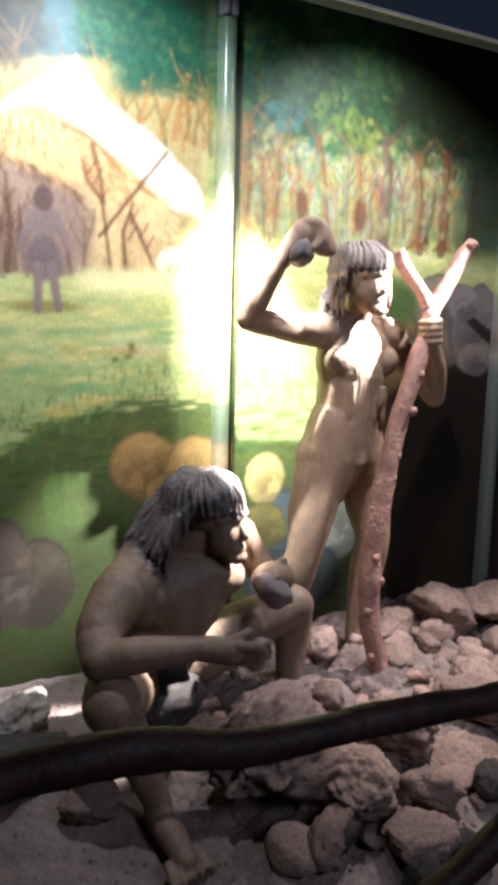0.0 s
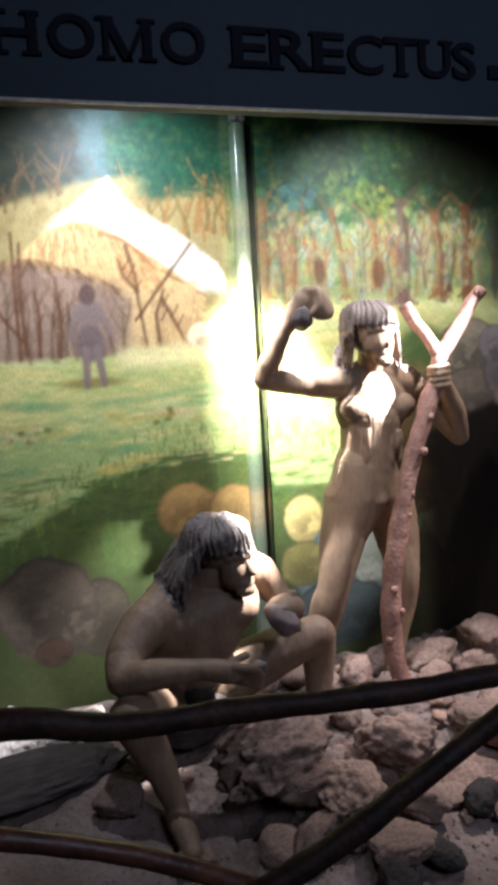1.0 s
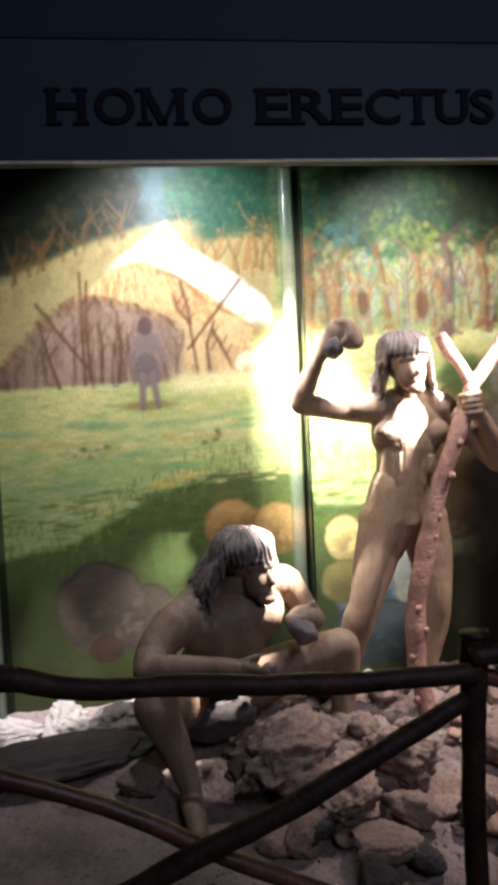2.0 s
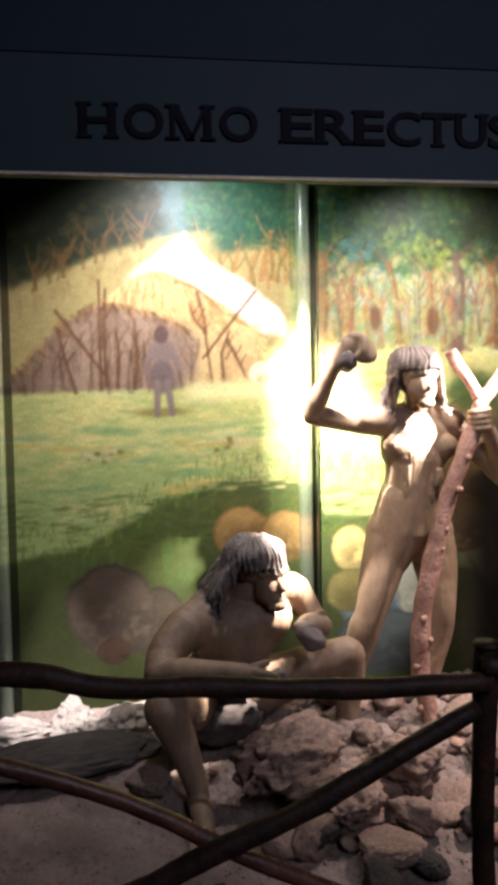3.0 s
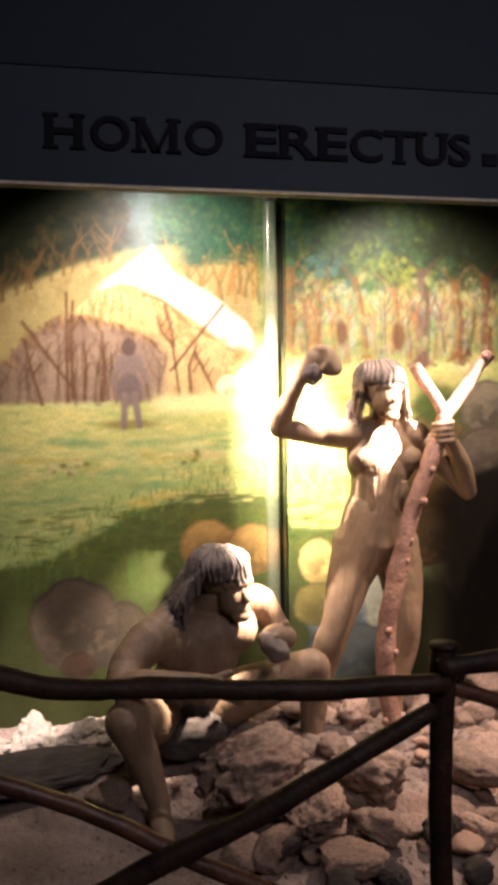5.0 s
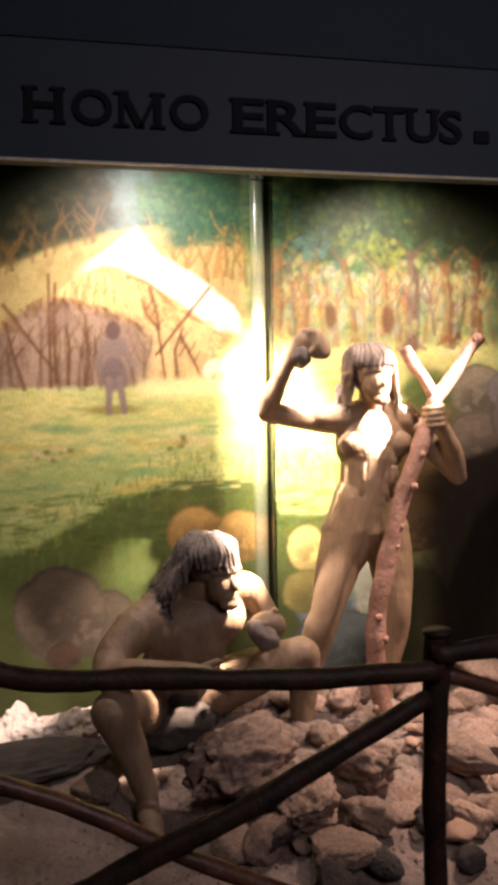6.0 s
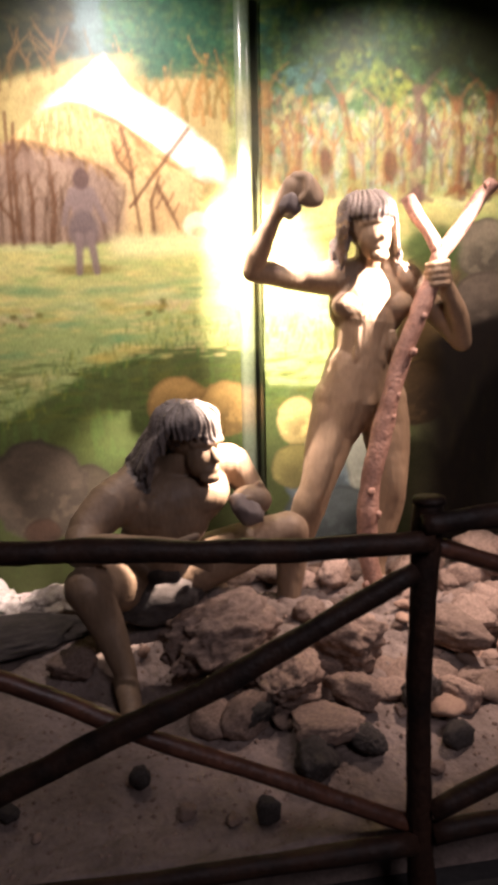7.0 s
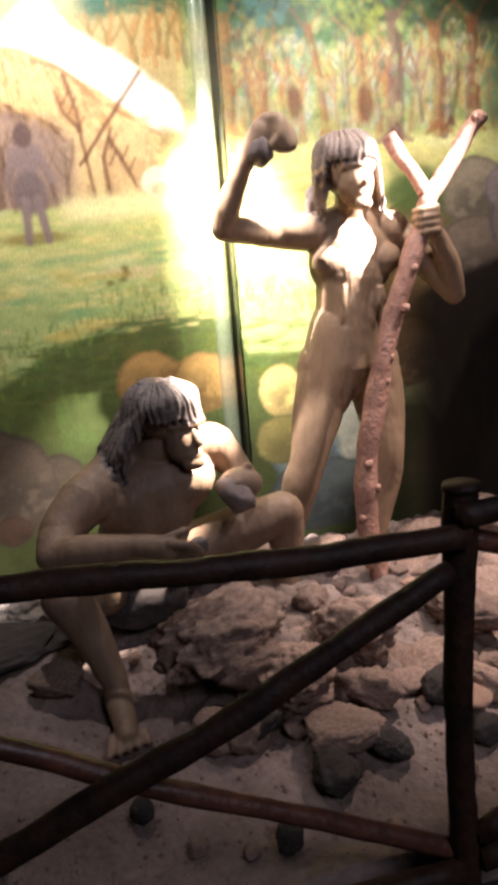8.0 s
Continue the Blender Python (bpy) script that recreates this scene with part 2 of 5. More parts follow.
def letter(ch, x0, x1, z0, z1):
    """A raised capital with foot and head serifs on the board."""
    bm = bmesh.new()
    if ch == "M":
        for xa, xb, w in ((x0 + 0.022, x0 + 0.022, 0.016), (x1 - 0.024, x1 - 0.024, 0.026)):
            bmesh.ops.create_cube(bm, size=1, matrix=Matrix.Translation((xa, HY - 0.006, (z0 + z1) / 2)) @ Matrix.Diagonal((w, 0.014, z1 - z0, 1)))
        for xa, xb, w in ((x0 + 0.024, (x0 + x1) / 2, 0.028), ((x0 + x1) / 2, x1 - 0.026, 0.014)):
            za, zb = (z1, z0) if xa < (x0 + x1) / 2 - 0.001 else (z0, z1)
            v = [bm.verts.new((x + d, y, z)) for y in (HY + 0.001, HY - 0.0135) for x, z, d in ((xa, za, -w / 2), (xa, za, w / 2), (xb, zb, w / 2), (xb, zb, -w / 2))]
            for f in ((0, 1, 2, 3), (7, 6, 5, 4), (0, 4, 5, 1), (1, 5, 6, 2), (2, 6, 7, 3), (3, 7, 4, 0)):
                bm.faces.new([v[k] for k in f])
    else:
        cu = bpy.data.curves.new("letter", "FONT")
        cu.body, cu.extrude, cu.offset, cu.resolution_u = ch, 0.05, 0.016, 4
        tmp = new("letter", cu)
        me = bpy.data.meshes.new_from_object(tmp.evaluated_get(bpy.context.evaluated_depsgraph_get()))
        bpy.data.objects.remove(tmp)
        bm.from_mesh(me)
        lo = [min(v.co[k] for v in bm.verts) for k in range(3)]
        hi = [max(v.co[k] for v in bm.verts) for k in range(3)]
        for v in bm.verts:
            w = [(v.co[k] - lo[k]) / (hi[k] - lo[k]) for k in range(3)]
            v.co = (x0 + w[0] * (x1 - x0), HY + 0.001 - 0.014 * w[2], z0 + w[1] * (z1 - z0))
    feet = {"H": (0.14, 0.86), "M": (0.12, 0.86), "E": (0.14,), "R": (0.14, 0.86), "T": (0.5,), "U": (0.14, 0.86)}.get(ch, ())
    for f in feet:
        xm = x0 + f * (x1 - x0)
        ends = [z1 - 0.010] if ch == "U" else [z0] if ch == "T" or (ch == "R" and f > 0.5) else [z0, z1 - 0.010]
        for zz in ends:
            bmesh.ops.create_cube(bm, size=1, matrix=Matrix.Translation((xm, HY - 0.0065, zz + 0.005)) @ Matrix.Diagonal((0.052, 0.0125, 0.010, 1)))
    bmesh.ops.recalc_face_normals(bm, faces=bm.faces)
    part("letter", bm, LETTER, header, "raised near-black letter", smooth=False)


for ch, a, b in (("H", 100, 160), ("O", 174, 238), ("M", 243, 323), ("O", 332, 396), ("E", 437, 491), ("R", 496, 562), ("E", 564, 617), ("C", 622, 681), ("T", 684, 741), ("U", 744, 801), ("S", 805, 847)):
    letter(ch, -0.0012 + (a - 100) * 0.002123, -0.0012 + (b - 100) * 0.002123, 2.542, 2.664)
part("mark", box(1.635, HY - 0.012, 2.550, 1.694, HY + 0.002, 2.594), LETTER, header, "dark mark after the lettering", smooth=False)

# ---- the painted panels ----
STEP = 0.007
gx = np.arange(X0, X1 + STEP, STEP)
gz = np.arange(0.06, 2.80, STEP)
PX, PZ = np.meshgrid(gx, gz)
rng = np.random.RandomState(4)


def fbm(sx, sz, octaves=4, seed=0):
    """Soft value noise between 0 and 1 with cells of sx by sz metres."""
    r = np.random.RandomState(100 + seed)
    out, amp, tot = np.zeros_like(PX), 1.0, 0.0
    for _ in range(octaves):
        u, v = (PX - X0) / sx, PZ / sz
        i, j = u.astype(int), v.astype(int)
        fu, fv = u - i, v - j
        fu, fv = fu * fu * (3 - 2 * fu), fv * fv * (3 - 2 * fv)
        t = r.rand(j.max() + 2, i.max() + 2)
        out += amp * ((t[j, i] * (1 - fu) + t[j, i + 1] * fu) * (1 - fv) + (t[j + 1, i] * (1 - fu) + t[j + 1, i + 1] * fu) * fv)
        tot += amp
        amp, sx, sz = amp * 0.55, sx / 2, sz / 2
    return out / tot


def step(a, b, v):
    t = np.clip((v - a) / (b - a), 0, 1)
    return t * t * (3 - 2 * t)


canvas = np.zeros((*PX.shape, 3))


def lay(mask, rgb, strength=1.0):
    m = np.clip(mask * strength, 0, 1)[..., None]
    canvas[:] = canvas * (1 - m) + np.array(lin(*rgb)) * m


def oval(cx, cz, rx, rz, soft=0.12, wob=0.0, seed=0):
    d = np.hypot((PX - cx) / rx, (PZ - cz) / rz)
    if wob:
        d = d + wob * (fbm(0.09, 0.09, 3, seed) - 0.5)
    return 1 - step(1 - soft, 1 + soft, d)


def window(x0, x1, z0, z1):
    i0, i1 = np.searchsorted(gx, (x0, x1))
    j0, j1 = np.searchsorted(gz, (z0, z1))
    return slice(j0, j1), slice(i0, i1)


def stroke(points, w0, w1, rgb, strength=1.0, soft=0.006):
    """A brush stroke through points, tapering from w0 to w1."""
    pad = max(w0, w1) + 2 * soft
    xs, zs = [p[0] for p in points], [p[1] for p in points]
    wn = window(min(xs) - pad, max(xs) + pad, min(zs) - pad, max(zs) + pad)
    px, pz = PX[wn], PZ[wn]
    if not px.size:
        return
    out = np.zeros_like(px)
    n = len(points) - 1
    for k in range(n):
        (ax, az), (bx, bz) = points[k], points[k + 1]
        dx, dz = bx - ax, bz - az
        t = np.clip(((px - ax) * dx + (pz - az) * dz) / (dx * dx + dz * dz + 1e-9), 0, 1)
        d = np.hypot(px - ax - t * dx, pz - az - t * dz)
        w = w0 + (w1 - w0) * (k + t) / n
        out = np.maximum(out, 1 - step(w - soft * 0.4, w + soft, d))
    m = (out * strength)[..., None]
    canvas[wn] = canvas[wn] * (1 - m) + np.array(lin(*rgb)) * m


def dab(cx, cz, rx, rz, rgb, strength=0.7, turn=0.0):
    """One short touch of the brush."""
    r = max(rx, rz) * 1.3
    wn = window(cx - r, cx + r, cz - r, cz + r)
    px, pz = PX[wn] - cx, PZ[wn] - cz
    if not px.size:
        return
    c, q = math.cos(turn), math.sin(turn)
    d = np.hypot((px * c + pz * q) / rx, (pz * c - px * q) / rz)
    m = ((1 - step(0.6, 1.2, d)) * strength)[..., None]
    canvas[wn] = canvas[wn] * (1 - m) + np.array(lin(*rgb)) * m


def shade_of(rgb, k):
    return tuple(min(1, max(0, c * k)) for c in rgb)


def branchy(x, z, h, w, rgb, lean=0.0, strength=0.85, twigs=3):
    pts = [(x + lean * s * h + rng.uniform(-0.02, 0.02) * s, z + h * s) for s in (0, 0.35, 0.7, 1)]
    stroke(pts, w, w * 0.45, rgb, strength)
    for _ in range(twigs):
        k = rng.uniform(0.35, 0.85)
        bx, bz = x + lean * k * h, z + h * k
        sx = rng.choice((-1, 1)) * rng.uniform(0.03, 0.09)
        stroke([(bx, bz), (bx + sx * 0.6, bz + 0.05), (bx + sx, bz + rng.uniform(0.07, 0.14))], w * 0.5, w * 0.2, rgb, strength)


n1, n2, n3 = fbm(0.5, 0.22, 4, 1), fbm(0.12, 0.05, 4, 2), fbm(0.06, 0.06, 3, 3)
streak = fbm(0.025, 0.10, 3, 4)
# meadow
canvas[:] = lin(0.78, 0.78, 0.50)
lay(step(0.45, 0.75, n1), (0.88, 0.84, 0.55), 0.8)
lay(step(0.5, 0.7, n2), (0.66, 0.73, 0.44), 0.55)
lay(step(0.55, 0.75, fbm(0.3, 0.08, 3, 5)), (0.84, 0.86, 0.64), 0.5)
# lower, darker meadow under a rolling edge, dimmed further down like fading light
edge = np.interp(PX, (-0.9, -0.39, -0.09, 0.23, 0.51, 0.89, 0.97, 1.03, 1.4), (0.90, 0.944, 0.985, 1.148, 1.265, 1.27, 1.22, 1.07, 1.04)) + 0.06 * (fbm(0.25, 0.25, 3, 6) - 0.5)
mid = 1.44 + 0.03 * np.sin(PX * 5) + 0.10 * (fbm(0.2, 0.2, 3, 7) - 0.5)
lay(step(mid + 0.05, mid - 0.06, PZ) * step(0.3, 0.6, n2 + 0.15), (0.62, 0.70, 0.44), 0.8)
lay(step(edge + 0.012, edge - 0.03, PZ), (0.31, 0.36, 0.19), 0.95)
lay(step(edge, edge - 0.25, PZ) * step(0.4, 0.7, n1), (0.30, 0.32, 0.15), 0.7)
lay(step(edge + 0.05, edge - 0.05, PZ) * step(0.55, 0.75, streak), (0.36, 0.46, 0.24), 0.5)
# fading lamp light painted into the lowest meadow
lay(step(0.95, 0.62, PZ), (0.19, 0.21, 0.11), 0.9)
for k in range(1500):
    cx, cz = rng.uniform(-0.9, 1.7), rng.uniform(0.95, 1.74)
    low_part = cz < 1.20
    rgb = ((0.84, 0.80, 0.50), (0.70, 0.75, 0.46), (0.88, 0.82, 0.56), (0.60, 0.69, 0.42))[rng.randint(4)] if not low_part else ((0.30, 0.40, 0.17), (0.40, 0.42, 0.18), (0.24, 0.30, 0.13))[rng.randint(3)]
    dab(cx, cz, rng.uniform(0.02, 0.07), rng.uniform(0.004, 0.011), rgb, rng.uniform(0.25, 0.55), rng.uniform(-0.15, 0.15))
for k in range(420):
    cx = rng.uniform(-0.6, 1.6)
    cz = float(np.interp(cx, (-0.6, -0.09, 0.23, 0.51, 1.6), (0.93, 0.985, 1.15, 1.265, 1.22))) + rng.uniform(-0.06, 0.10)
    stroke([(cx, cz), (cx + rng.uniform(-0.012, 0.012), cz + rng.uniform(0.015, 0.045))], 0.003, 0.001, ((0.34, 0.48, 0.24), (0.28, 0.38, 0.18), (0.56, 0.60, 0.28))[k % 3], 0.55)
# far sky and hills
top = 1.86 + 0.02 * np.sin(PX * 7) + 0.03 * (n1 - 0.5)
lay(step(top - 0.02, top + 0.04, PZ) * step(0.95, 0.85, PX), (0.62, 0.56, 0.37), 1)
hill = 2.24 + 0.10 * step(-0.5, 0.3, PX) + 0.03 * np.sin(PX * 9)
lay(step(hill - 0.03, hill + 0.03, PZ) * step(1.0, 0.9, PX), (0.30, 0.36, 0.24), 1)
lay(step(2.36, 2.44, PZ + 0.10 * (n3 - 0.5) + 0.05 * n1), (0.20, 0.27, 0.20), 0.95)
lay(oval(0.36, 2.60, 0.13, 0.22, 0.5, 0.5, 9), (0.32, 0.42, 0.42), 0.85)
lay(oval(-0.15, 2.40, 0.35, 0.10, 0.3, 0.8, 10), (0.16, 0.20, 0.13), 0.9)
lay(oval(0.68, 2.50, 0.27, 0.15, 0.3, 0.8, 11), (0.12, 0.30, 0.22), 0.95)
lay(oval(0.68, 2.50, 0.27, 0.15, 0.3, 0.8, 11) * step(0.5, 0.7, n3), (0.18, 0.42, 0.28), 0.7)
for k in range(22):
    tx = rng.uniform(0.45, 0.93)
    branchy(tx, 2.16 + rng.uniform(-0.02, 0.05), rng.uniform(0.13, 0.24), 0.007, (0.60, 0.45, 0.26) if k % 3 else (0.46, 0.38, 0.20), rng.uniform(-0.2, 0.2), 0.8, 1)
for k in range(14):
    tx = rng.uniform(-0.25, 0.40)
    branchy(tx, 2.24 + rng.uniform(0.0, 0.05), rng.uniform(0.08, 0.15), 0.005, (0.42, 0.34, 0.20), rng.uniform(-0.2, 0.2), 0.6, 1)
# forest of the second panel
wood = step(0.88, 0.96, PX)
lay(wood * step(1.80, 1.90, PZ + 0.05 * (n3 - 0.5)), (0.60, 0.62, 0.38), 1)
lay(wood * step(1.84, 1.95, PZ) * step(0.45, 0.65, n3), (0.44, 0.56, 0.40), 0.9)
lay(wood * step(1.84, 1.95, PZ) * step(0.5, 0.7, fbm(0.05, 0.1, 3, 12)), (0.60, 0.66, 0.62), 0.7)
lay(wood * step(2.20, 2.32, PZ + 0.22 * (n3 - 0.5)), (0.21, 0.34, 0.21), 1)
lay(wood * step(2.18, 2.36, PZ + 0.2 * (n3 - 0.5)) * step(0.5, 0.66, fbm(0.07, 0.06, 4, 13)), (0.33, 0.46, 0.24), 0.85)
lay(wood * step(2.3, 2.5, PZ) * step(0.55, 0.7, fbm(0.1, 0.09, 4, 14)), (0.15, 0.27, 0.20), 0.85)
lay(wood * step(2.42, 2.55, PZ) * step(0.58, 0.7, fbm(0.16, 0.1, 3, 15)), (0.34, 0.47, 0.46), 0.5)
for k in range(38):
    tx = rng.uniform(0.99, 2.25)
    rgb = ((0.62, 0.42, 0.26), (0.52, 0.40, 0.28), (0.46, 0.38, 0.32), (0.66, 0.54, 0.32))[k % 4]
    branchy(tx, 1.86 + rng.uniform(-0.03, 0.08), rng.uniform(0.25, 0.46), rng.uniform(0.004, 0.010), rgb, rng.uniform(-0.2, 0.2), rng.uniform(0.35, 0.8), 4)
for tx, w in ((1.05, 0.016), (1.72, 0.024), (1.93, 0.018), (2.05, 0.022)):
    branchy(tx, 1.84, 0.48, w, (0.44, 0.36, 0.31) if tx > 1.6 else (0.58, 0.42, 0.26), 0.02, 0.8, 6)
lay(wood * step(2.14, 2.3, PZ + 0.3 * (n3 - 0.5)) * step(0.52, 0.6, fbm(0.06, 0.05, 4, 16)), (0.26, 0.40, 0.22), 0.8)
lay(step(1.80, 2.2, PX + 0.2 * (n1 - 0.5)) * step(2.15, 2.35, PZ + 0.15 * (n3 - 0.5)), (0.10, 0.12, 0.07), 0.92)
lay(step(2.02, 2.25, PX + 0.1 * (n1 - 0.5)) * step(1.65, 1.9, PZ), (0.09, 0.16, 0.13), 0.9)
for k in range(1100):
    cx, cz = rng.uniform(0.97, 2.42), 2.16 + 0.46 * rng.beta(1.6, 1.2)
    dim = 0.55 if cx > 1.85 + rng.uniform(-0.2, 0.2) else 1.0
    rgb = ((0.22, 0.36, 0.22), (0.34, 0.46, 0.24), (0.15, 0.27, 0.20), (0.46, 0.52, 0.26), (0.30, 0.44, 0.38), (0.20, 0.30, 0.16))[rng.randint(6)]
    dab(cx, cz, rng.uniform(0.012, 0.045), rng.uniform(0.008, 0.022), shade_of(rgb, dim), rng.uniform(0.15, 0.5), rng.uniform(0, 3.1))
for k in range(500):
    cx, cz = rng.uniform(0.97, 2.1), rng.uniform(1.86, 2.2)
    rgb = ((0.74, 0.72, 0.46), (0.60, 0.64, 0.42), (0.66, 0.70, 0.64), (0.66, 0.54, 0.34), (0.46, 0.54, 0.38))[rng.randint(5)]
    dab(cx, cz, rng.uniform(0.006, 0.020), rng.uniform(0.014, 0.040), rgb, rng.uniform(0.2, 0.45), rng.uniform(-0.3, 0.3))
for k in range(700):
    cx, cz = rng.uniform(0.42, 0.95), 2.33 + 0.28 * rng.random_sample()
    dab(cx, cz, rng.uniform(0.008, 0.022), rng.uniform(0.006, 0.013), ((0.15, 0.30, 0.22), (0.20, 0.36, 0.25), (0.11, 0.23, 0.18), (0.30, 0.40, 0.24))[rng.randint(4)], 0.35, rng.uniform(0, 3.1))
for k in range(500):
    cx, cz = rng.uniform(-0.8, 0.30), 2.30 + 0.32 * rng.random_sample()
    dab(cx, cz, rng.uniform(0.010, 0.035), rng.uniform(0.006, 0.014), ((0.20, 0.24, 0.15), (0.28, 0.30, 0.19), (0.14, 0.18, 0.12), (0.36, 0.34, 0.22))[rng.randint(4)], 0.5, rng.uniform(-0.5, 0.5))
for k in range(26):
    branchy(rng.uniform(1.0, 2.1), 1.87 + rng.uniform(-0.02, 0.06), rng.uniform(0.2, 0.36), rng.uniform(0.004, 0.010), ((0.60, 0.42, 0.26), (0.52, 0.40, 0.29), (0.42, 0.34, 0.29), (0.66, 0.52, 0.32))[k % 4], rng.uniform(-0.2, 0.2), rng.uniform(0.3, 0.65), 4)
for cx, cz, rx, rz in ((1.15, 2.40, 0.14, 0.10), (1.42, 2.46, 0.16, 0.10), (1.70, 2.40, 0.15, 0.10), (1.58, 2.30, 0.10, 0.07), (1.28, 2.30, 0.09, 0.06), (1.95, 2.36, 0.16, 0.12)):
    lay(oval(cx, cz, rx, rz, 0.35, 0.9, int(cx * 100)) * step(0.3, 0.6, n3), (0.13, 0.22, 0.14), 0.55)
for x0, z0, x1, z1, w, rgb in ((1.05, 1.90, 1.06, 2.30, 0.026, (0.56, 0.44, 0.27)), (1.18, 1.95, 1.19, 2.25, 0.020, (0.58, 0.43, 0.28)), (1.43, 1.88, 1.385, 2.26, 0.015, (0.56, 0.36, 0.22)), (1.571, 1.92, 1.582, 2.20, 0.022, (0.60, 0.45, 0.29)),
                               (1.715, 1.84, 1.73, 2.28, 0.040, (0.46, 0.36, 0.31)), (1.905, 1.86, 1.90, 2.24, 0.030, (0.52, 0.36, 0.23)), (1.96, 1.88, 2.0, 2.16, 0.012, (0.34, 0.24, 0.17)), (2.06, 1.86, 2.06, 2.26, 0.028, (0.44, 0.28, 0.17))):
    stroke([(x0, z0), ((x0 + x1) / 2 + 0.012, (z0 + z1) / 2), (x1, z1)], w * 0.95, w * 0.6, rgb, 0.6, 0.016)
    stroke([(x0 + w * 0.5, z0), ((x0 + x1) / 2 + 0.012 + w * 0.5, (z0 + z1) / 2), (x1 + w * 0.4, z1)], w * 0.35, w * 0.2, shade_of(rgb, 0.62), 0.45)
    for side in (-1, 1):
        stroke([(x1, z1 - 0.03), (x1 + side * 0.05, z1 + 0.05), (x1 + side * 0.10, z1 + 0.09)], w * 0.3, w * 0.12, rgb, 0.4)
        stroke([(x0, z0 + 0.02), (x0 + side * w * 1.8, z0 - 0.012)], w * 0.5, w * 0.2, rgb, 0.7)
for k in range(150):
    cx, cz = rng.uniform(0.98, 2.1), 1.90 + 0.36 * rng.random_sample()
    dab(cx, cz, rng.uniform(0.008, 0.024), rng.uniform(0.010, 0.030), ((0.56, 0.62, 0.38), (0.36, 0.46, 0.25), (0.64, 0.64, 0.44), (0.30, 0.40, 0.30), (0.70, 0.68, 0.50))[k % 5], rng.uniform(0.25, 0.55), rng.uniform(-0.4, 0.4))
for cx, cz, rx, rz, rgb in ((1.30, 2.44, 0.20, 0.13, (0.20, 0.33, 0.19)), (1.10, 2.50, 0.12, 0.10, (0.13, 0.28, 0.22)), (1.46, 2.36, 0.12, 0.08, (0.34, 0.42, 0.19)), (1.22, 2.33, 0.10, 0.06, (0.26, 0.40, 0.36)), (1.60, 2.30, 0.10, 0.06, (0.40, 0.44, 0.20)), (1.42, 2.54, 0.14, 0.06, (0.15, 0.26, 0.16))):
    for k in range(46):
        a, d = rng.uniform(0, 6.28), math.sqrt(rng.random_sample())
        dab(cx + rx * d * math.cos(a), cz + rz * d * math.sin(a), rng.uniform(0.010, 0.032), rng.uniform(0.008, 0.018), shade_of(rgb, rng.uniform(0.7, 1.35)), 0.55, rng.uniform(0, 3.1))
lay(step(1.50, 1.95, PX + 0.35 * (n1 - 0.5)) * step(2.20, 2.42, PZ + 0.16 * (n3 - 0.5)), (0.13, 0.14, 0.08), 0.85)
lay(step(1.6, 1.8, PX) * step(2.15, 2.35, PX) * step(1.9, 2.0, PZ) * step(2.3, 2.2, PZ), (0.16, 0.13, 0.08), 0.5)
# two small plain shapes among the trunks
for cx, cz, s in ((1.31, 2.00, 0.05), (1.60, 1.975, 0.055)):
    lay(oval(cx, cz, s * 0.55, s * 1.3, 0.3), (0.40, 0.26, 0.18), 0.8)
# pale hillside running up to the left of the hut
slope = np.interp(PX, (-0.9, -0.35, -0.01, 0.36, 0.41), (2.08, 2.15, 2.30, 2.41, 2.41)) + 0.05 * (fbm(0.12, 0.12, 3, 24) - 0.5)
lay(step(slope + 0.02, slope - 0.03, PZ) * step(1.72, 1.80, PZ) * step(0.60, 0.45, PX), (0.66, 0.60, 0.40), 0.95)
lay(step(slope + 0.03, slope - 0.10, PZ) * step(slope - 0.16, slope - 0.02, PZ) * step(0.45, 0.3, PX) * step(0.42, 0.62, streak), (0.50, 0.40, 0.24), 0.6)
lay(step(slope - 0.01, slope + 0.06, PZ) * step(0.36, 0.25, PX + 0.1 * (n3 - 0.5)), (0.13, 0.16, 0.10), 0.9)
for k in range(260):
    cx = rng.uniform(-0.8, 0.28)
    cz = float(np.interp(cx, (-0.9, -0.35, -0.01, 0.36), (2.08, 2.15, 2.30, 2.41))) + 0.04 + 0.26 * rng.random_sample()
    dab(cx, cz, rng.uniform(0.012, 0.045), rng.uniform(0.010, 0.026), ((0.13, 0.16, 0.10), (0.20, 0.21, 0.13), (0.27, 0.25, 0.15), (0.10, 0.13, 0.10))[rng.randint(4)], 0.5, rng.uniform(-0.6, 0.6))
for k in range(18):
    cx = rng.uniform(-0.30, 0.33)
    branchy(cx, float(np.interp(cx, (-0.35, -0.01, 0.36), (2.13, 2.28, 2.39))), rng.uniform(0.06, 0.13), 0.005, (0.40, 0.31, 0.18), rng.uniform(-0.2, 0.2), 0.6, 2)
# white band hugging the roof: pale sky paint, whitened by painted-in lamp light
wob = 0.05 * (fbm(0.07, 0.07, 4, 23) - 0.5)
band_top = np.interp(PX, (0.10, 0.20, 0.41, 0.50, 0.70, 0.84, 0.90), (2.21, 2.28, 2.415, 2.30, 2.18, 2.06, 1.94))
pale_band = step(band_top + 0.012, band_top - 0.03, PZ + wob) * step(0.10, 0.26, PX) * step(0.89, 0.84, PX + wob) * step(1.90, 1.97, PZ + 0.5 * wob)
lay(pale_band, (1.0, 0.97, 0.88), 1)
# long low dome on the near side of the hut, with a dark earthy wall
dome_top = np.interp(PX, (-0.62, -0.36, -0.18, -0.02, 0.10, 0.30, 0.44), (1.66, 1.81, 2.0, 2.085, 2.08, 2.02, 1.93)) + 0.03 * (n3 - 0.5)
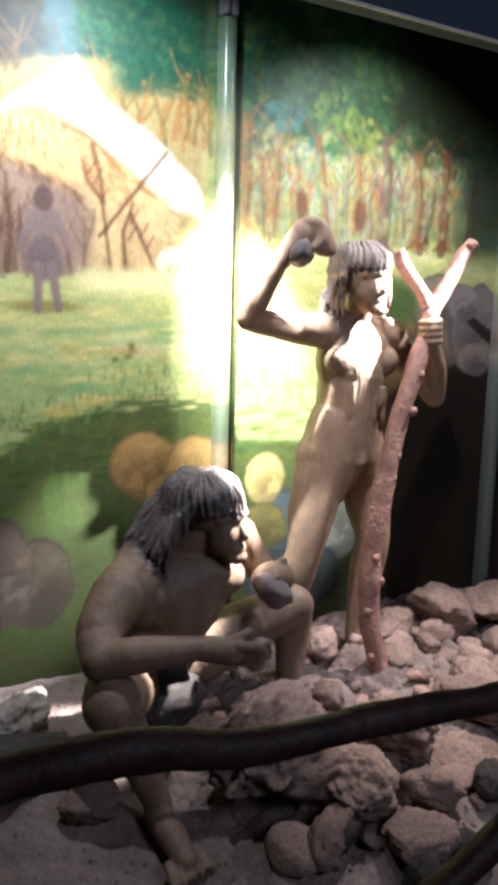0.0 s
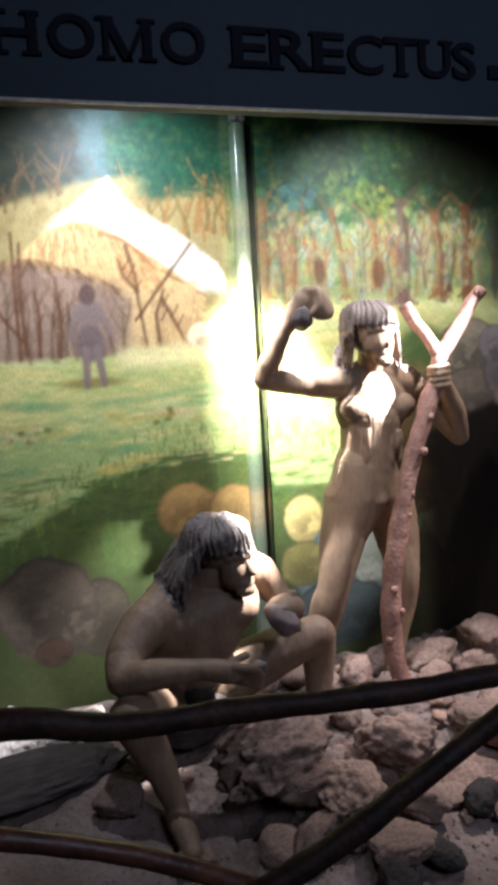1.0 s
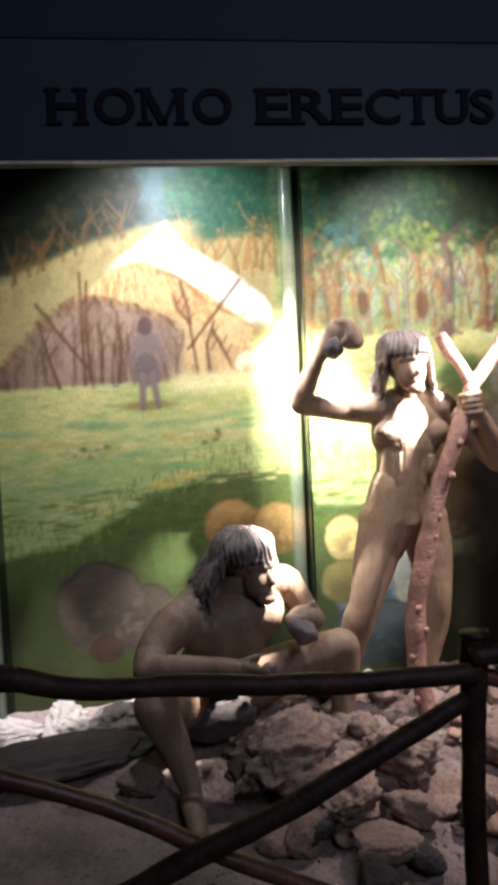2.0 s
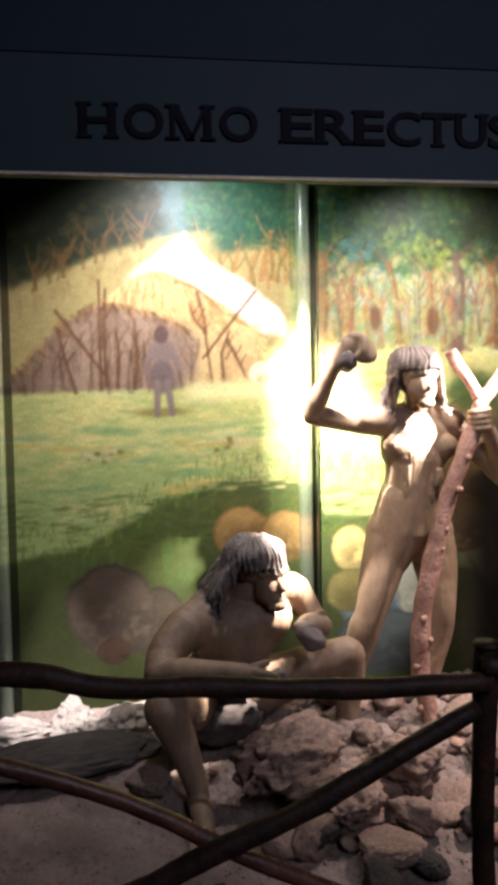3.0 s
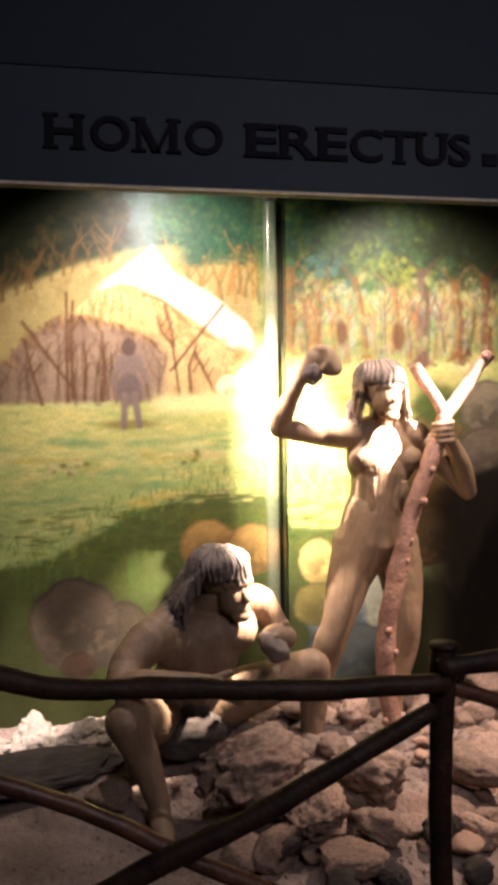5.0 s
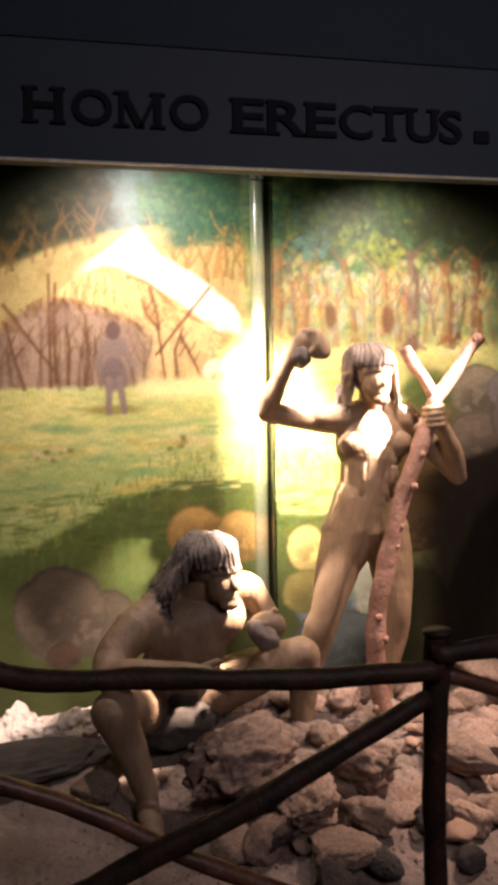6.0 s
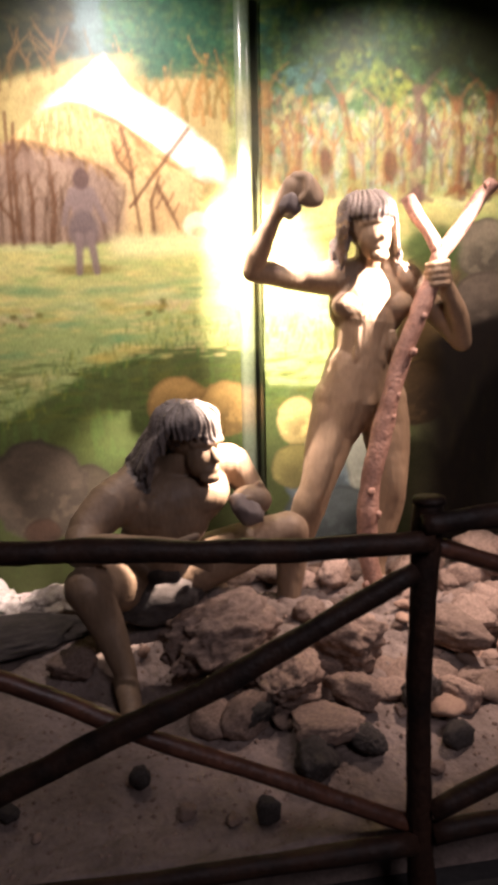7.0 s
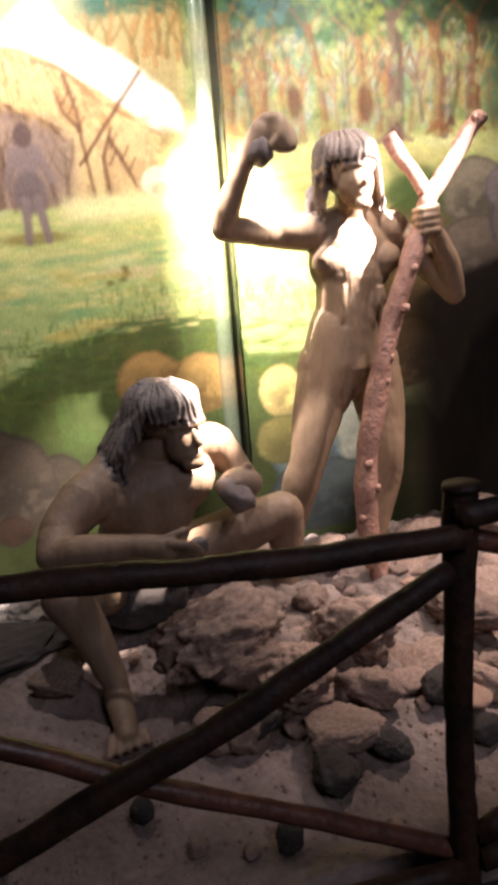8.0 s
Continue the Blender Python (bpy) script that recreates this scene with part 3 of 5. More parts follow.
# thatched roof
roof_top = np.interp(PX, (-0.02, 0.05, 0.14, 0.25, 0.33, 0.41, 0.55, 0.66, 0.76), (2.06, 2.13, 2.20, 2.245, 2.23, 2.19, 2.10, 2.02, 1.93)) + 0.012 * (n3 - 0.5)
roof = step(roof_top + 0.008, roof_top - 0.008, PZ) * step(1.72, 1.76, PZ) * step(-0.03, 0.0, PX) * step(0.79, 0.75, PX + 0.3 * wob)
lay(roof, (0.83, 0.69, 0.47), 1)
lay(roof * step(0.45, 0.7, fbm(0.03, 0.06, 4, 18)), (0.72, 0.54, 0.34), 0.45)
for k in range(520):
    cx = rng.uniform(0.0, 0.74)
    hi = float(np.interp(cx, (0.0, 0.14, 0.25, 0.41, 0.55, 0.76), (2.08, 2.20, 2.24, 2.18, 2.09, 1.92)))
    cz = hi - rng.uniform(0.0, 0.30) * rng.random_sample()
    lean = (cx - 0.27) * 0.9
    stroke([(cx, cz), (cx + 0.09 * lean + 0.004, cz - rng.uniform(0.03, 0.07))], 0.0035, 0.0015, ((0.90, 0.78, 0.54), (0.62, 0.45, 0.27), (0.95, 0.84, 0.60), (0.72, 0.52, 0.34))[k % 4], rng.uniform(0.25, 0.6))
stroke([(0.36, 2.19), (0.44, 2.165), (0.52, 2.10), (0.58, 2.03)], 0.010, 0.004, (0.60, 0.42, 0.28), 0.7)
for k in range(5):
    stroke([(0.60 + 0.03 * k, 2.03 - 0.02 * k), (0.70 + 0.02 * k, 1.965 - 0.012 * k)], 0.004, 0.002, (0.52, 0.38, 0.24), 0.6)
# walls of reed and earth under the roof
wall_m = step(1.955, 1.93, PZ - 0.25 * np.abs(PX - 0.55)) * step(1.69, 1.72, PZ) * step(0.36, 0.42, PX) * step(0.78, 0.72, PX)
lay(wall_m, (0.84, 0.73, 0.52), 0.85)
lay(wall_m * step(0.45, 0.7, streak), (0.66, 0.52, 0.36), 0.5)
dome = step(dome_top + 0.006, dome_top - 0.012, PZ) * step(1.68, 1.71, PZ) * step(-0.64, -0.60, PX) * step(0.50, 0.33, PX)
lay(dome, (0.66, 0.56, 0.47), 1)
lay(dome * step(0.42, 0.65, fbm(0.09, 0.12, 4, 19)), (0.55, 0.45, 0.38), 0.7)
lay(dome * step(0.5, 0.7, streak), (0.46, 0.36, 0.29), 0.5)
lay(dome * step(-0.10, -0.40, PX), (0.30, 0.22, 0.14), 0.6)
lay(oval(0.37, 1.86, 0.085, 0.15, 0.35, 0.3, 22), (0.56, 0.48, 0.42), 0.6)
for k in range(90):
    cx = rng.uniform(-0.40, 0.42)
    cz = float(np.interp(cx, (-0.62, -0.36, -0.18, -0.02, 0.10, 0.30, 0.44), (1.66, 1.81, 2.0, 2.085, 2.08, 2.02, 1.93)))
    stroke([(cx, cz + 0.012), (cx + rng.uniform(-0.02, 0.06), cz - rng.uniform(0.015, 0.05))], 0.004, 0.002, ((0.38, 0.27, 0.18), (0.66, 0.52, 0.34), (0.50, 0.38, 0.26))[k % 3], 0.6)
for k in range(24):
    bx = rng.uniform(-0.36, 0.42)
    h = float(np.interp(bx, (-0.36, -0.18, 0.05, 0.42), (0.10, 0.24, 0.34, 0.24))) * rng.uniform(0.6, 1.0)
    branchy(bx, 1.69 + rng.uniform(-0.01, 0.02), h, 0.0055, (0.38, 0.28, 0.20), rng.uniform(-0.25, 0.25), 0.5, 1)
# bare poles leaning on the hut
for pts in (((-0.004, 1.70), (0.0, 1.95), (0.007, 2.20)), ((0.02, 1.72), (0.022, 2.02), (0.035, 2.16)), ((-0.12, 1.69), (-0.16, 1.84), (-0.19, 1.985)), ((0.072, 1.71), (0.085, 1.86), (0.074, 1.965)), ((-0.193, 2.066), (-0.08, 1.90), (0.024, 1.755)),
            ((0.456, 2.135), (0.485, 2.02), (0.49, 1.91), (0.511, 1.715)), ((0.728, 2.132), (0.60, 1.98), (0.472, 1.83)), ((0.589, 1.914), (0.635, 1.82), (0.67, 1.738)), ((0.49, 1.95), (0.44, 2.01), (0.42, 2.08)), ((0.565, 1.72), (0.56, 1.85), (0.60, 1.95)), ((0.15, 1.70), (0.17, 1.85), (0.16, 2.02))):
    stroke(pts, 0.008, 0.0045, (0.42, 0.29, 0.19), 0.85)
    (ax, az), (bx, bz) = pts[0], pts[-1]
    for k in (0.45, 0.7):
        stroke([(ax + (bx - ax) * k, az + (bz - az) * k), (ax + (bx - ax) * k + 0.03, az + (bz - az) * k + 0.05)], 0.004, 0.002, (0.42, 0.29, 0.19), 0.7)
lay(step(1.74, 1.69, PZ) * step(1.60, 1.67, PZ) * step(0.34, 0.44, PX) * step(0.97, 0.85, PX), (0.94, 0.90, 0.66), 0.85)
for cx, cz, rx, rz in ((0.752, 1.75, 0.065, 0.055), (0.838, 1.79, 0.058, 0.045)):
    lay(oval(cx, cz, rx, rz, 0.12), (0.94, 0.89, 0.74), 1)
    lay(oval(cx + 0.015, cz - 0.028, rx * 0.8, rz * 0.45, 0.4), (0.74, 0.64, 0.42), 0.6)
# one plain upright shape before the hut, with its foot shade of brown grass
lay(oval(0.27, 1.585, 0.13, 0.022, 0.5), (0.52, 0.46, 0.24), 0.8)
GREY_TAN = (0.53, 0.46, 0.43)
lay(oval(0.278, 1.855, 0.046, 0.075, 0.15), GREY_TAN, 0.95)
lay(oval(0.276, 1.745, 0.062, 0.075, 0.2), (0.46, 0.40, 0.38), 0.95)
lay(oval(0.281, 1.945, 0.034, 0.042, 0.2), (0.38, 0.30, 0.27), 0.95)
stroke([(0.256, 1.72), (0.246, 1.575)], 0.017, 0.012, GREY_TAN, 0.95)
stroke([(0.302, 1.72), (0.318, 1.575)], 0.017, 0.012, GREY_TAN, 0.95)
stroke([(0.24, 1.90), (0.215, 1.83), (0.20, 1.77)], 0.013, 0.009, GREY_TAN, 0.9)
stroke([(0.318, 1.90), (0.345, 1.83), (0.365, 1.78)], 0.013, 0.009, GREY_TAN, 0.9)
# flower tufts and tussocks
for cx, cz in ((0.0, 1.41), (0.62, 1.43), (-0.05, 1.39), (0.58, 1.42)):
    for k in range(9):
        lay(oval(cx + rng.uniform(-0.07, 0.07), cz + rng.uniform(-0.025, 0.025), 0.017, 0.012, 0.4), (0.80, 0.76, 0.55) if k % 3 else (0.45, 0.42, 0.2), 0.8)
for k in range(30):
    cx, cz = rng.uniform(-0.5, 0.9), rng.uniform(1.2, 1.55)
    lay(oval(cx, cz, rng.uniform(0.04, 0.12), rng.uniform(0.008, 0.02), 0.6, 0.8, 30 + k % 5), (0.42, 0.62, 0.42) if k % 2 else (0.78, 0.70, 0.38), 0.5)


def boulder(cx, cz, rx, rz, rgb, seed):
    m = oval(cx, cz, rx, rz, 0.04, 0.25, seed)
    lay(m, rgb, 1)
    dark = tuple(c * 0.62 for c in rgb)
    lay(m * oval(cx + rx * 0.35, cz - rz * 0.55, rx * 1.0, rz * 0.7, 0.6), dark, 0.8)
    lay(m * step(0.5, 0.7, fbm(0.05, 0.04, 3, seed + 50)), tuple(min(1, c * 1.12) for c in rgb), 0.5)
    lay(m * (1 - oval(cx, cz, rx * 0.93, rz * 0.93, 0.07, 0.25, seed)), dark, 0.7)


# the low-left boulders, last row, are dimmed in colour as the light fades
for row in ((1.25, 0.62, 0.17, 0.20, (0.34, 0.38, 0.38), 60), (1.52, 0.70, 0.15, 0.22, (0.50, 0.50, 0.44), 61), (1.30, 0.42, 0.24, 0.16, (0.24, 0.26, 0.25), 62),
            (0.63, 0.99, 0.14, 0.13, (0.66, 0.54, 0.33), 63), (0.84, 0.97, 0.14, 0.12, (0.68, 0.56, 0.34), 64), (0.72, 0.88, 0.10, 0.08, (0.58, 0.48, 0.28), 65),
            (1.15, 0.89, 0.095, 0.115, (0.80, 0.72, 0.46), 66), (1.14, 0.68, 0.12, 0.11, (0.45, 0.42, 0.25), 67),
            (0.21, 0.59, 0.13, 0.17, (0.27, 0.24, 0.19), 69), (0.0, 0.66, 0.21, 0.22, (0.33, 0.29, 0.24), 68), (0.0, 0.47, 0.08, 0.06, (0.25, 0.19, 0.15), 71)):
    boulder(*row)
# boulders of the third panel, the standing figure's shadow painted dark below
lay(step(1.62, 1.78, PX + 0.15 * (n1 - 0.5)) * step(1.85, 1.55, PZ + 0.1 * (n3 - 0.5)), (0.33, 0.32, 0.22), 0.95)
for row in ((1.78, 1.50, 0.14, 0.10, (0.52, 0.44, 0.30), 72), (2.05, 1.62, 0.15, 0.13, (0.50, 0.46, 0.38), 73), (1.78, 1.22, 0.16, 0.16, (0.42, 0.34, 0.22), 74), (2.05, 1.36, 0.17, 0.16, (0.44, 0.39, 0.33), 75),
            (2.30, 1.50, 0.17, 0.20, (0.42, 0.38, 0.36), 76), (1.74, 0.98, 0.17, 0.15, (0.33, 0.26, 0.17), 77), (2.02, 1.10, 0.18, 0.15, (0.31, 0.25, 0.18), 78), (2.28, 1.22, 0.18, 0.14, (0.28, 0.24, 0.2), 79)):
    boulder(*row)
lay(oval(1.80, 1.62, 0.13, 0.10, 0.4, 0.8, 80), (0.30, 0.38, 0.20), 0.9)
lay(step(0.0, 0.04, PX - 2.42 - 0.35 * np.abs(PZ - 1.40)) * step(1.72, 1.66, PZ) * step(1.26, 1.30, PZ), (0.78, 0.48, 0.22), 0.95)
shadow_top = 1.22 + 0.16 * np.sin((PX - 1.75) * 2.1) + 0.05 * (n1 - 0.5)
lay(step(shadow_top + 0.02, shadow_top - 0.03, PZ) * step(1.70, 1.86, PX), (0.10, 0.075, 0.05), 0.97)
lay(step(shadow_top, shadow_top - 0.3, PZ) * step(1.75, 1.9, PX) * step(0.5, 0.8, streak), (0.15, 0.13, 0.07), 0.7)
stroke([(2.16, 1.60), (2.32, 1.50), (2.48, 1.40), (2.66, 1.24)], 0.018, 0.035, (0.10, 0.07, 0.06), 0.9)
for row in ((2.20, 1.62, 0.10, 0.09, (0.48, 0.44, 0.42), 81), (2.30, 1.36, 0.12, 0.08, (0.46, 0.41, 0.38), 82)):
    boulder(*row)
# overall brush texture
canvas *= (0.85 + 0.30 * fbm(0.03, 0.018, 3, 90))[..., None]
canvas *= (0.9 + 0.2 * fbm(0.6, 0.6, 2, 91))[..., None]
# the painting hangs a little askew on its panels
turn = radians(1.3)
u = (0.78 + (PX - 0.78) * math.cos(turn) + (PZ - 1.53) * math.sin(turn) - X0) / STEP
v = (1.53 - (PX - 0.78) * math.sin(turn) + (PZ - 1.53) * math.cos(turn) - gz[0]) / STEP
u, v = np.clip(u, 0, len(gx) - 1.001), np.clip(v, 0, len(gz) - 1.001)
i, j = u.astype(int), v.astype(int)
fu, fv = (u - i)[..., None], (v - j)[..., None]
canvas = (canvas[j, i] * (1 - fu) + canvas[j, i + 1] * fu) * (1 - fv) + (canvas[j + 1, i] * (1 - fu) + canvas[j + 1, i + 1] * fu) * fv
grey = canvas.mean(2, keepdims=True)
canvas = np.clip(grey + (canvas - grey) * 1.06, 0.004, 0.9)


def sheet(name, xs, zs, y, cols, mat, parent):
    """A flat painted sheet on a grid, with its pigment."""
    nx, nz = len(xs), len(zs)
    xx, zz = np.meshgrid(xs, zs)
    co = np.stack([xx, np.full_like(xx, y), zz], -1).reshape(-1, 3)
    i = np.arange(nx * nz).reshape(nz, nx)
    f = np.stack([i[:-1, :-1], i[:-1, 1:], i[1:, 1:], i[1:, :-1]], -1).reshape(-1, 4)
    me = bpy.data.meshes.new(name)
    me.vertices.add(len(co))
    me.vertices.foreach_set("co", co.ravel())
    me.loops.add(f.size)
    me.loops.foreach_set("vertex_index", f.ravel())
    me.polygons.add(len(f))
    me.polygons.foreach_set("loop_start", np.arange(0, f.size, 4))
    me.update(calc_edges=True)
    at = me.color_attributes.new("pigment", "FLOAT_COLOR", "POINT")
    at.data.foreach_set("color", np.concatenate([cols.reshape(-1, 3), np.ones((nx * nz, 1))], 1).ravel())
    me.materials.append(mat)
    ob = new(name, me)
    ob.parent = parent
    return ob


JOINTS = (-0.475, 0.945, 2.425)
edges = [X0 + 0.002, *JOINTS, X1 - 0.002]
tells = ("painted panel with dark hillside and brush", "painted panel with a thatched hut on a bright meadow", "painted panel with forest trunks and boulders", "painted panel with a shadow painted dark low down and orange rock")
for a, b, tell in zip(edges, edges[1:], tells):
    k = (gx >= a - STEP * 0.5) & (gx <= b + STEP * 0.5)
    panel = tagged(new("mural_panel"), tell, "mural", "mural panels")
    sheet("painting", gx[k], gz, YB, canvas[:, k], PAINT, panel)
    part("backing_board", box(a, YB + 0.004, 0.05, b, YB + 0.026, 2.80), EDGE, panel, smooth=False)


def trim(x):
    """A rounded cover strip over a joint, painted over in the colours beside it."""
    thing = tagged(new("joint_strip"), "glossy rounded cover strip painted over like the mural", "trim strip", "strips over the panel joints", "structure")
    zs = gz[(gz < 2.63)]
    half, deep, sides = 0.032, 0.055, 9
    vs, cols = [], []
    col = np.abs(gx - x).argmin()
    pig = canvas[:len(zs), max(0, col - 8):col + 9].mean(1)
    for zi, z in enumerate(zs[::2]):
        for k in range(sides):
            a = math.pi * k / (sides - 1)
            vs.append((x - half * np.sign(math.cos(a)) * abs(math.cos(a)) ** 0.6, YB - 0.001 - deep * math.sin(a) ** 0.6, z))
            cols.append(pig[zi * 2] * 0.78 + np.array((0.42, 0.48, 0.42)) * 0.22)
    n = len(zs[::2])
    fs = [(r * sides + k, r * sides + k + 1, (r + 1) * sides + k + 1, (r + 1) * sides + k) for r in range(n - 1) for k in range(sides - 1)]
    me = bpy.data.meshes.new("strip")
    me.from_pydata(vs, [], fs)
    at = me.color_attributes.new("pigment", "FLOAT_COLOR", "POINT")
    at.data.foreach_set("color", np.concatenate([np.array(cols), np.ones((len(cols), 1))], 1).ravel())
    # the strip's cast shadow to its right, put into a thin darkened sheet
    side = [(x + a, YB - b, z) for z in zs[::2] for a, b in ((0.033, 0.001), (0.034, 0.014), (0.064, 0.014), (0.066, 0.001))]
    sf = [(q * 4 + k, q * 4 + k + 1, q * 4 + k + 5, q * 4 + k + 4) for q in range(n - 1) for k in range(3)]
    shadow_me = bpy.data.meshes.new("painted_shadow")
    shadow_me.from_pydata(side, [], sf)
    tint = shadow_me.color_attributes.new("pigment", "FLOAT_COLOR", "POINT")
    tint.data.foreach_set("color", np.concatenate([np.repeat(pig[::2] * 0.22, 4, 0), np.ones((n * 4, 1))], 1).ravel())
    shadow_me.materials.append(PAINT)
    shadow_ob = new("painted_shadow", shadow_me)
    shadow_ob.parent = thing
    tagged(shadow_ob, "shadow of the strip, painted as a thin dark batten")
    for p in me.polygons:
        p.use_smooth = True
    me.materials.append(GLOSS_PAINT)
    ob = new("strip", me)
    ob.parent = thing
    bm = bmesh.new()
    for dx in (-0.017, 0.017):
        bmesh.ops.create_cube(bm, size=1, matrix=Matrix.Translation((x + dx, YB - 0.026, 2.67)) @ Matrix.Diagonal((0.028, 0.05, 0.078, 1)))
    bmesh.ops.bevel(bm, geom=bm.edges[:], offset=0.006, segments=2, affect="EDGES")
    part("top_cap", bm, CAP, thing, "bare metal top end", smooth=False)


for x in JOINTS:
    trim(x)

# ---- the ground of the display ----


def ground_z(x, y):
    v = Vector((x, y, 0))
    h = 0.125 + 0.085 * min(1, max(0, (y - 1.5) / 0.9)) + 0.03 * noise.noise(v * 2.3) + 0.018 * noise.noise(v * 7) + 0.008 * noise.noise(v * 21)
    lump = max(0, min(1, (x - 0.45) * 4)) * max(0, min(1, (y - 1.70) * 6))
    h += lump * (0.05 * noise.noise(v * 4.5 + Vector((3, 1, 0))) + 0.035 * abs(noise.noise(v * 10)) + 0.014 * noise.noise(v * 24) - 0.16 * max(0, noise.noise(v * 8 + Vector((1, 7, 0))) - 0.28))
    h -= 0.075 * max(0, 1 - ((x - 0.36) ** 2 + (y - 1.99) ** 2) / 0.07)
    return h + 0.0227 * (x - 0.7) + 0.05 * max(0, 1 - ((x - 1.0) ** 2 + (y - 2.3) ** 2) / 0.5)


bm = bmesh.new()
nx, ny = 620, 200
rows = [[bm.verts.new((X0 + (X1 - X0) * i / nx, 1.33 + (YB - 1.33) * j / ny, ground_z(X0 + (X1 - X0) * i / nx, 1.33 + (YB - 1.33) * j / ny))) for i in range(nx + 1)] for j in range(ny + 1)]
for r, s in zip(rows, rows[1:]):
    for i in range(nx):
        bm.faces.new((r[i], r[i + 1], s[i + 1], s[i]))
low = [bm.verts.new((v.co.x, v.co.y, 0.001)) for v in rows[0]]
for i in range(nx):
    bm.faces.new((low[i], low[i + 1], rows[0][i + 1], rows[0][i]))
tagged(mesh_ob("ground", bm, DIRT), "brown trodden earth floor of the display", "ground", kind="structure")


def rock_mesh(seed, fine=4, jag=1.0):
    bm = bmesh.new()
    bmesh.ops.create_icosphere(bm, subdivisions=fine, radius=1)
    off = Vector((seed * 3.7, seed * 1.9, seed * 5.3))
    r = random.Random(seed)
    cuts = [(Vector((r.gauss(0, 1), r.gauss(0, 1), r.gauss(0, 1))).normalized(), r.uniform(0.6, 0.85)) for _ in range(9)]
    for v in bm.verts:
        d = v.co.normalized()
        p = d * (1 + 0.22 * jag * noise.noise(d * 1.4 + off))
        for nrm, lim in cuts:
            over = p.dot(nrm) - lim
            if over > 0:
                p -= nrm * over * 0.7
        p += d * jag * (0.12 * noise.noise(d * 3.5 + off) + 0.06 * noise.noise(d * 8 + off) + 0.03 * noise.noise(d * 19 + off))
        pit = noise.noise(d * 6 - off)
        p -= d * 0.25 * jag * max(0, pit - 0.2)
        v.co = p
    me = bpy.data.meshes.new("rock")
    bm.to_mesh(me)
    bm.free()
    for f in me.polygons:
        f.use_smooth = True
    me.materials.append(ROCK)
    return me


ROCKS = [rock_mesh(s, 4 if s < 6 else 3) for s in range(12)]


def rock(k, x, y, size, turn=0.0, sink=0.25, tilt=0.0, label="pinkish-grey rough stone lying on the earth", group="stones on the display floor", mat=None):
    me = ROCKS[k % 12] if isinstance(k, int) else k
    if mat:
        me = me.copy()
        me.materials.clear()
        me.materials.append(mat)
    ob = new("rock", me)
    sx, sy, sz = size
    x += 0.028
    m = pose(x, y, 0, tilt, 0, turn) @ Matrix.Diagonal((sx, sy, sz, 1))
    lowest = min((m @ v.co).z for v in me.vertices)
    m.translation.z = ground_z(x, y) - lowest - sink * sz
    ob.matrix_world = m
    return tagged(ob, label, "rock", group)


# the large pitted rock before the crouching figure, and its neighbours
rock(rock_mesh(41, 5, 1.25), 0.66, 2.06, (0.225, 0.16, 0.14), 20, label="large pitted grey-brown rock beside the crouching figure")
rock(rock_mesh(42, 5, 1.2), 0.84, 1.90, (0.14, 0.11, 0.085), 70, label="rough grey-brown rock in the rubble")
rock(rock_mesh(43, 5, 1.2), 1.07, 2.02, (0.16, 0.12, 0.11), 140, label="rough grey-brown rock in the rubble")
rock(3, 0.74, 1.96, (0.12, 0.10, 0.07), 10, label="low rough rock in the rubble")
rock(4, 1.28, 1.92, (0.16, 0.11, 0.06), 35, tilt=8, label="flat slab of pinkish rock")
rock(5, 0.92, 1.70, (0.13, 0.09, 0.045), 5, label="flat pinkish slab on the earth")
rock(1, 1.45, 2.05, (0.15, 0.10, 0.06), 120, tilt=-8, label="flat slab of pinkish rock")
rock(2, 1.62, 2.22, (0.16, 0.12, 0.07), 60, label="flat slab of pinkish rock")
rock(3, 1.20, 2.62, (0.10, 0.08, 0.07), 60)
rock(4, 1.60, 2.70, (0.16, 0.10, 0.08), 20)
rock(5, 1.90, 2.72, (0.22, 0.12, 0.10), 80, label="broad rounded rock at the foot of the mural")
rock(0, 2.15, 2.60, (0.20, 0.14, 0.09), 10)
rock(2, 2.45, 2.70, (0.22, 0.14, 0.12), 200)
# seat rock and slabs shaded by their colour, mural-foot rocks paler as if lit
rock(rock_mesh(47, 4, 0.6), 0.46, 2.50, (0.22, 0.18, 0.14), 15, mat=DARK_SHADED_ROCK, label="rock under the crouching figure, darkened as in its shade")
rock(rock_mesh(44, 5, 1.25), 0.03, 2.68, (0.15, 0.10, 0.085), 40, mat=LIT_ROCK, label="rock at the foot of the mural, coloured pale as if brightly lit", group="pale rocks by the mural")
rock(rock_mesh(45, 5, 1.25), -0.17, 2.70, (0.18, 0.11, 0.085), 100, mat=LIT_ROCK, label="rock at the foot of the mural, coloured pale as if brightly lit", group="pale rocks by the mural")
rock(rock_mesh(46, 5, 1.25), -0.38, 2.68, (0.18, 0.10, 0.065), 10, mat=LIT_ROCK, label="rock at the foot of the mural, coloured pale as if brightly lit", group="pale rocks by the mural")
rock(5, -0.70, 2.74, (0.18, 0.10, 0.07), 60, mat=LIT_ROCK, label="rock at the foot of the mural, coloured pale as if brightly lit", group="pale rocks by the mural")
rock(0, -0.14, 2.40, (0.40, 0.17, 0.055), 8, mat=DARK_SHADED_ROCK, label="low slab of rock before the pale rocks, darkened as in shadow")
rock(5, -0.66, 2.38, (0.30, 0.16, 0.055), 170, mat=DARK_SHADED_ROCK, label="low slab of rock before the pale rocks, darkened as in shadow")
rock(2, 0.16, 2.20, (0.10, 0.08, 0.05), 30)
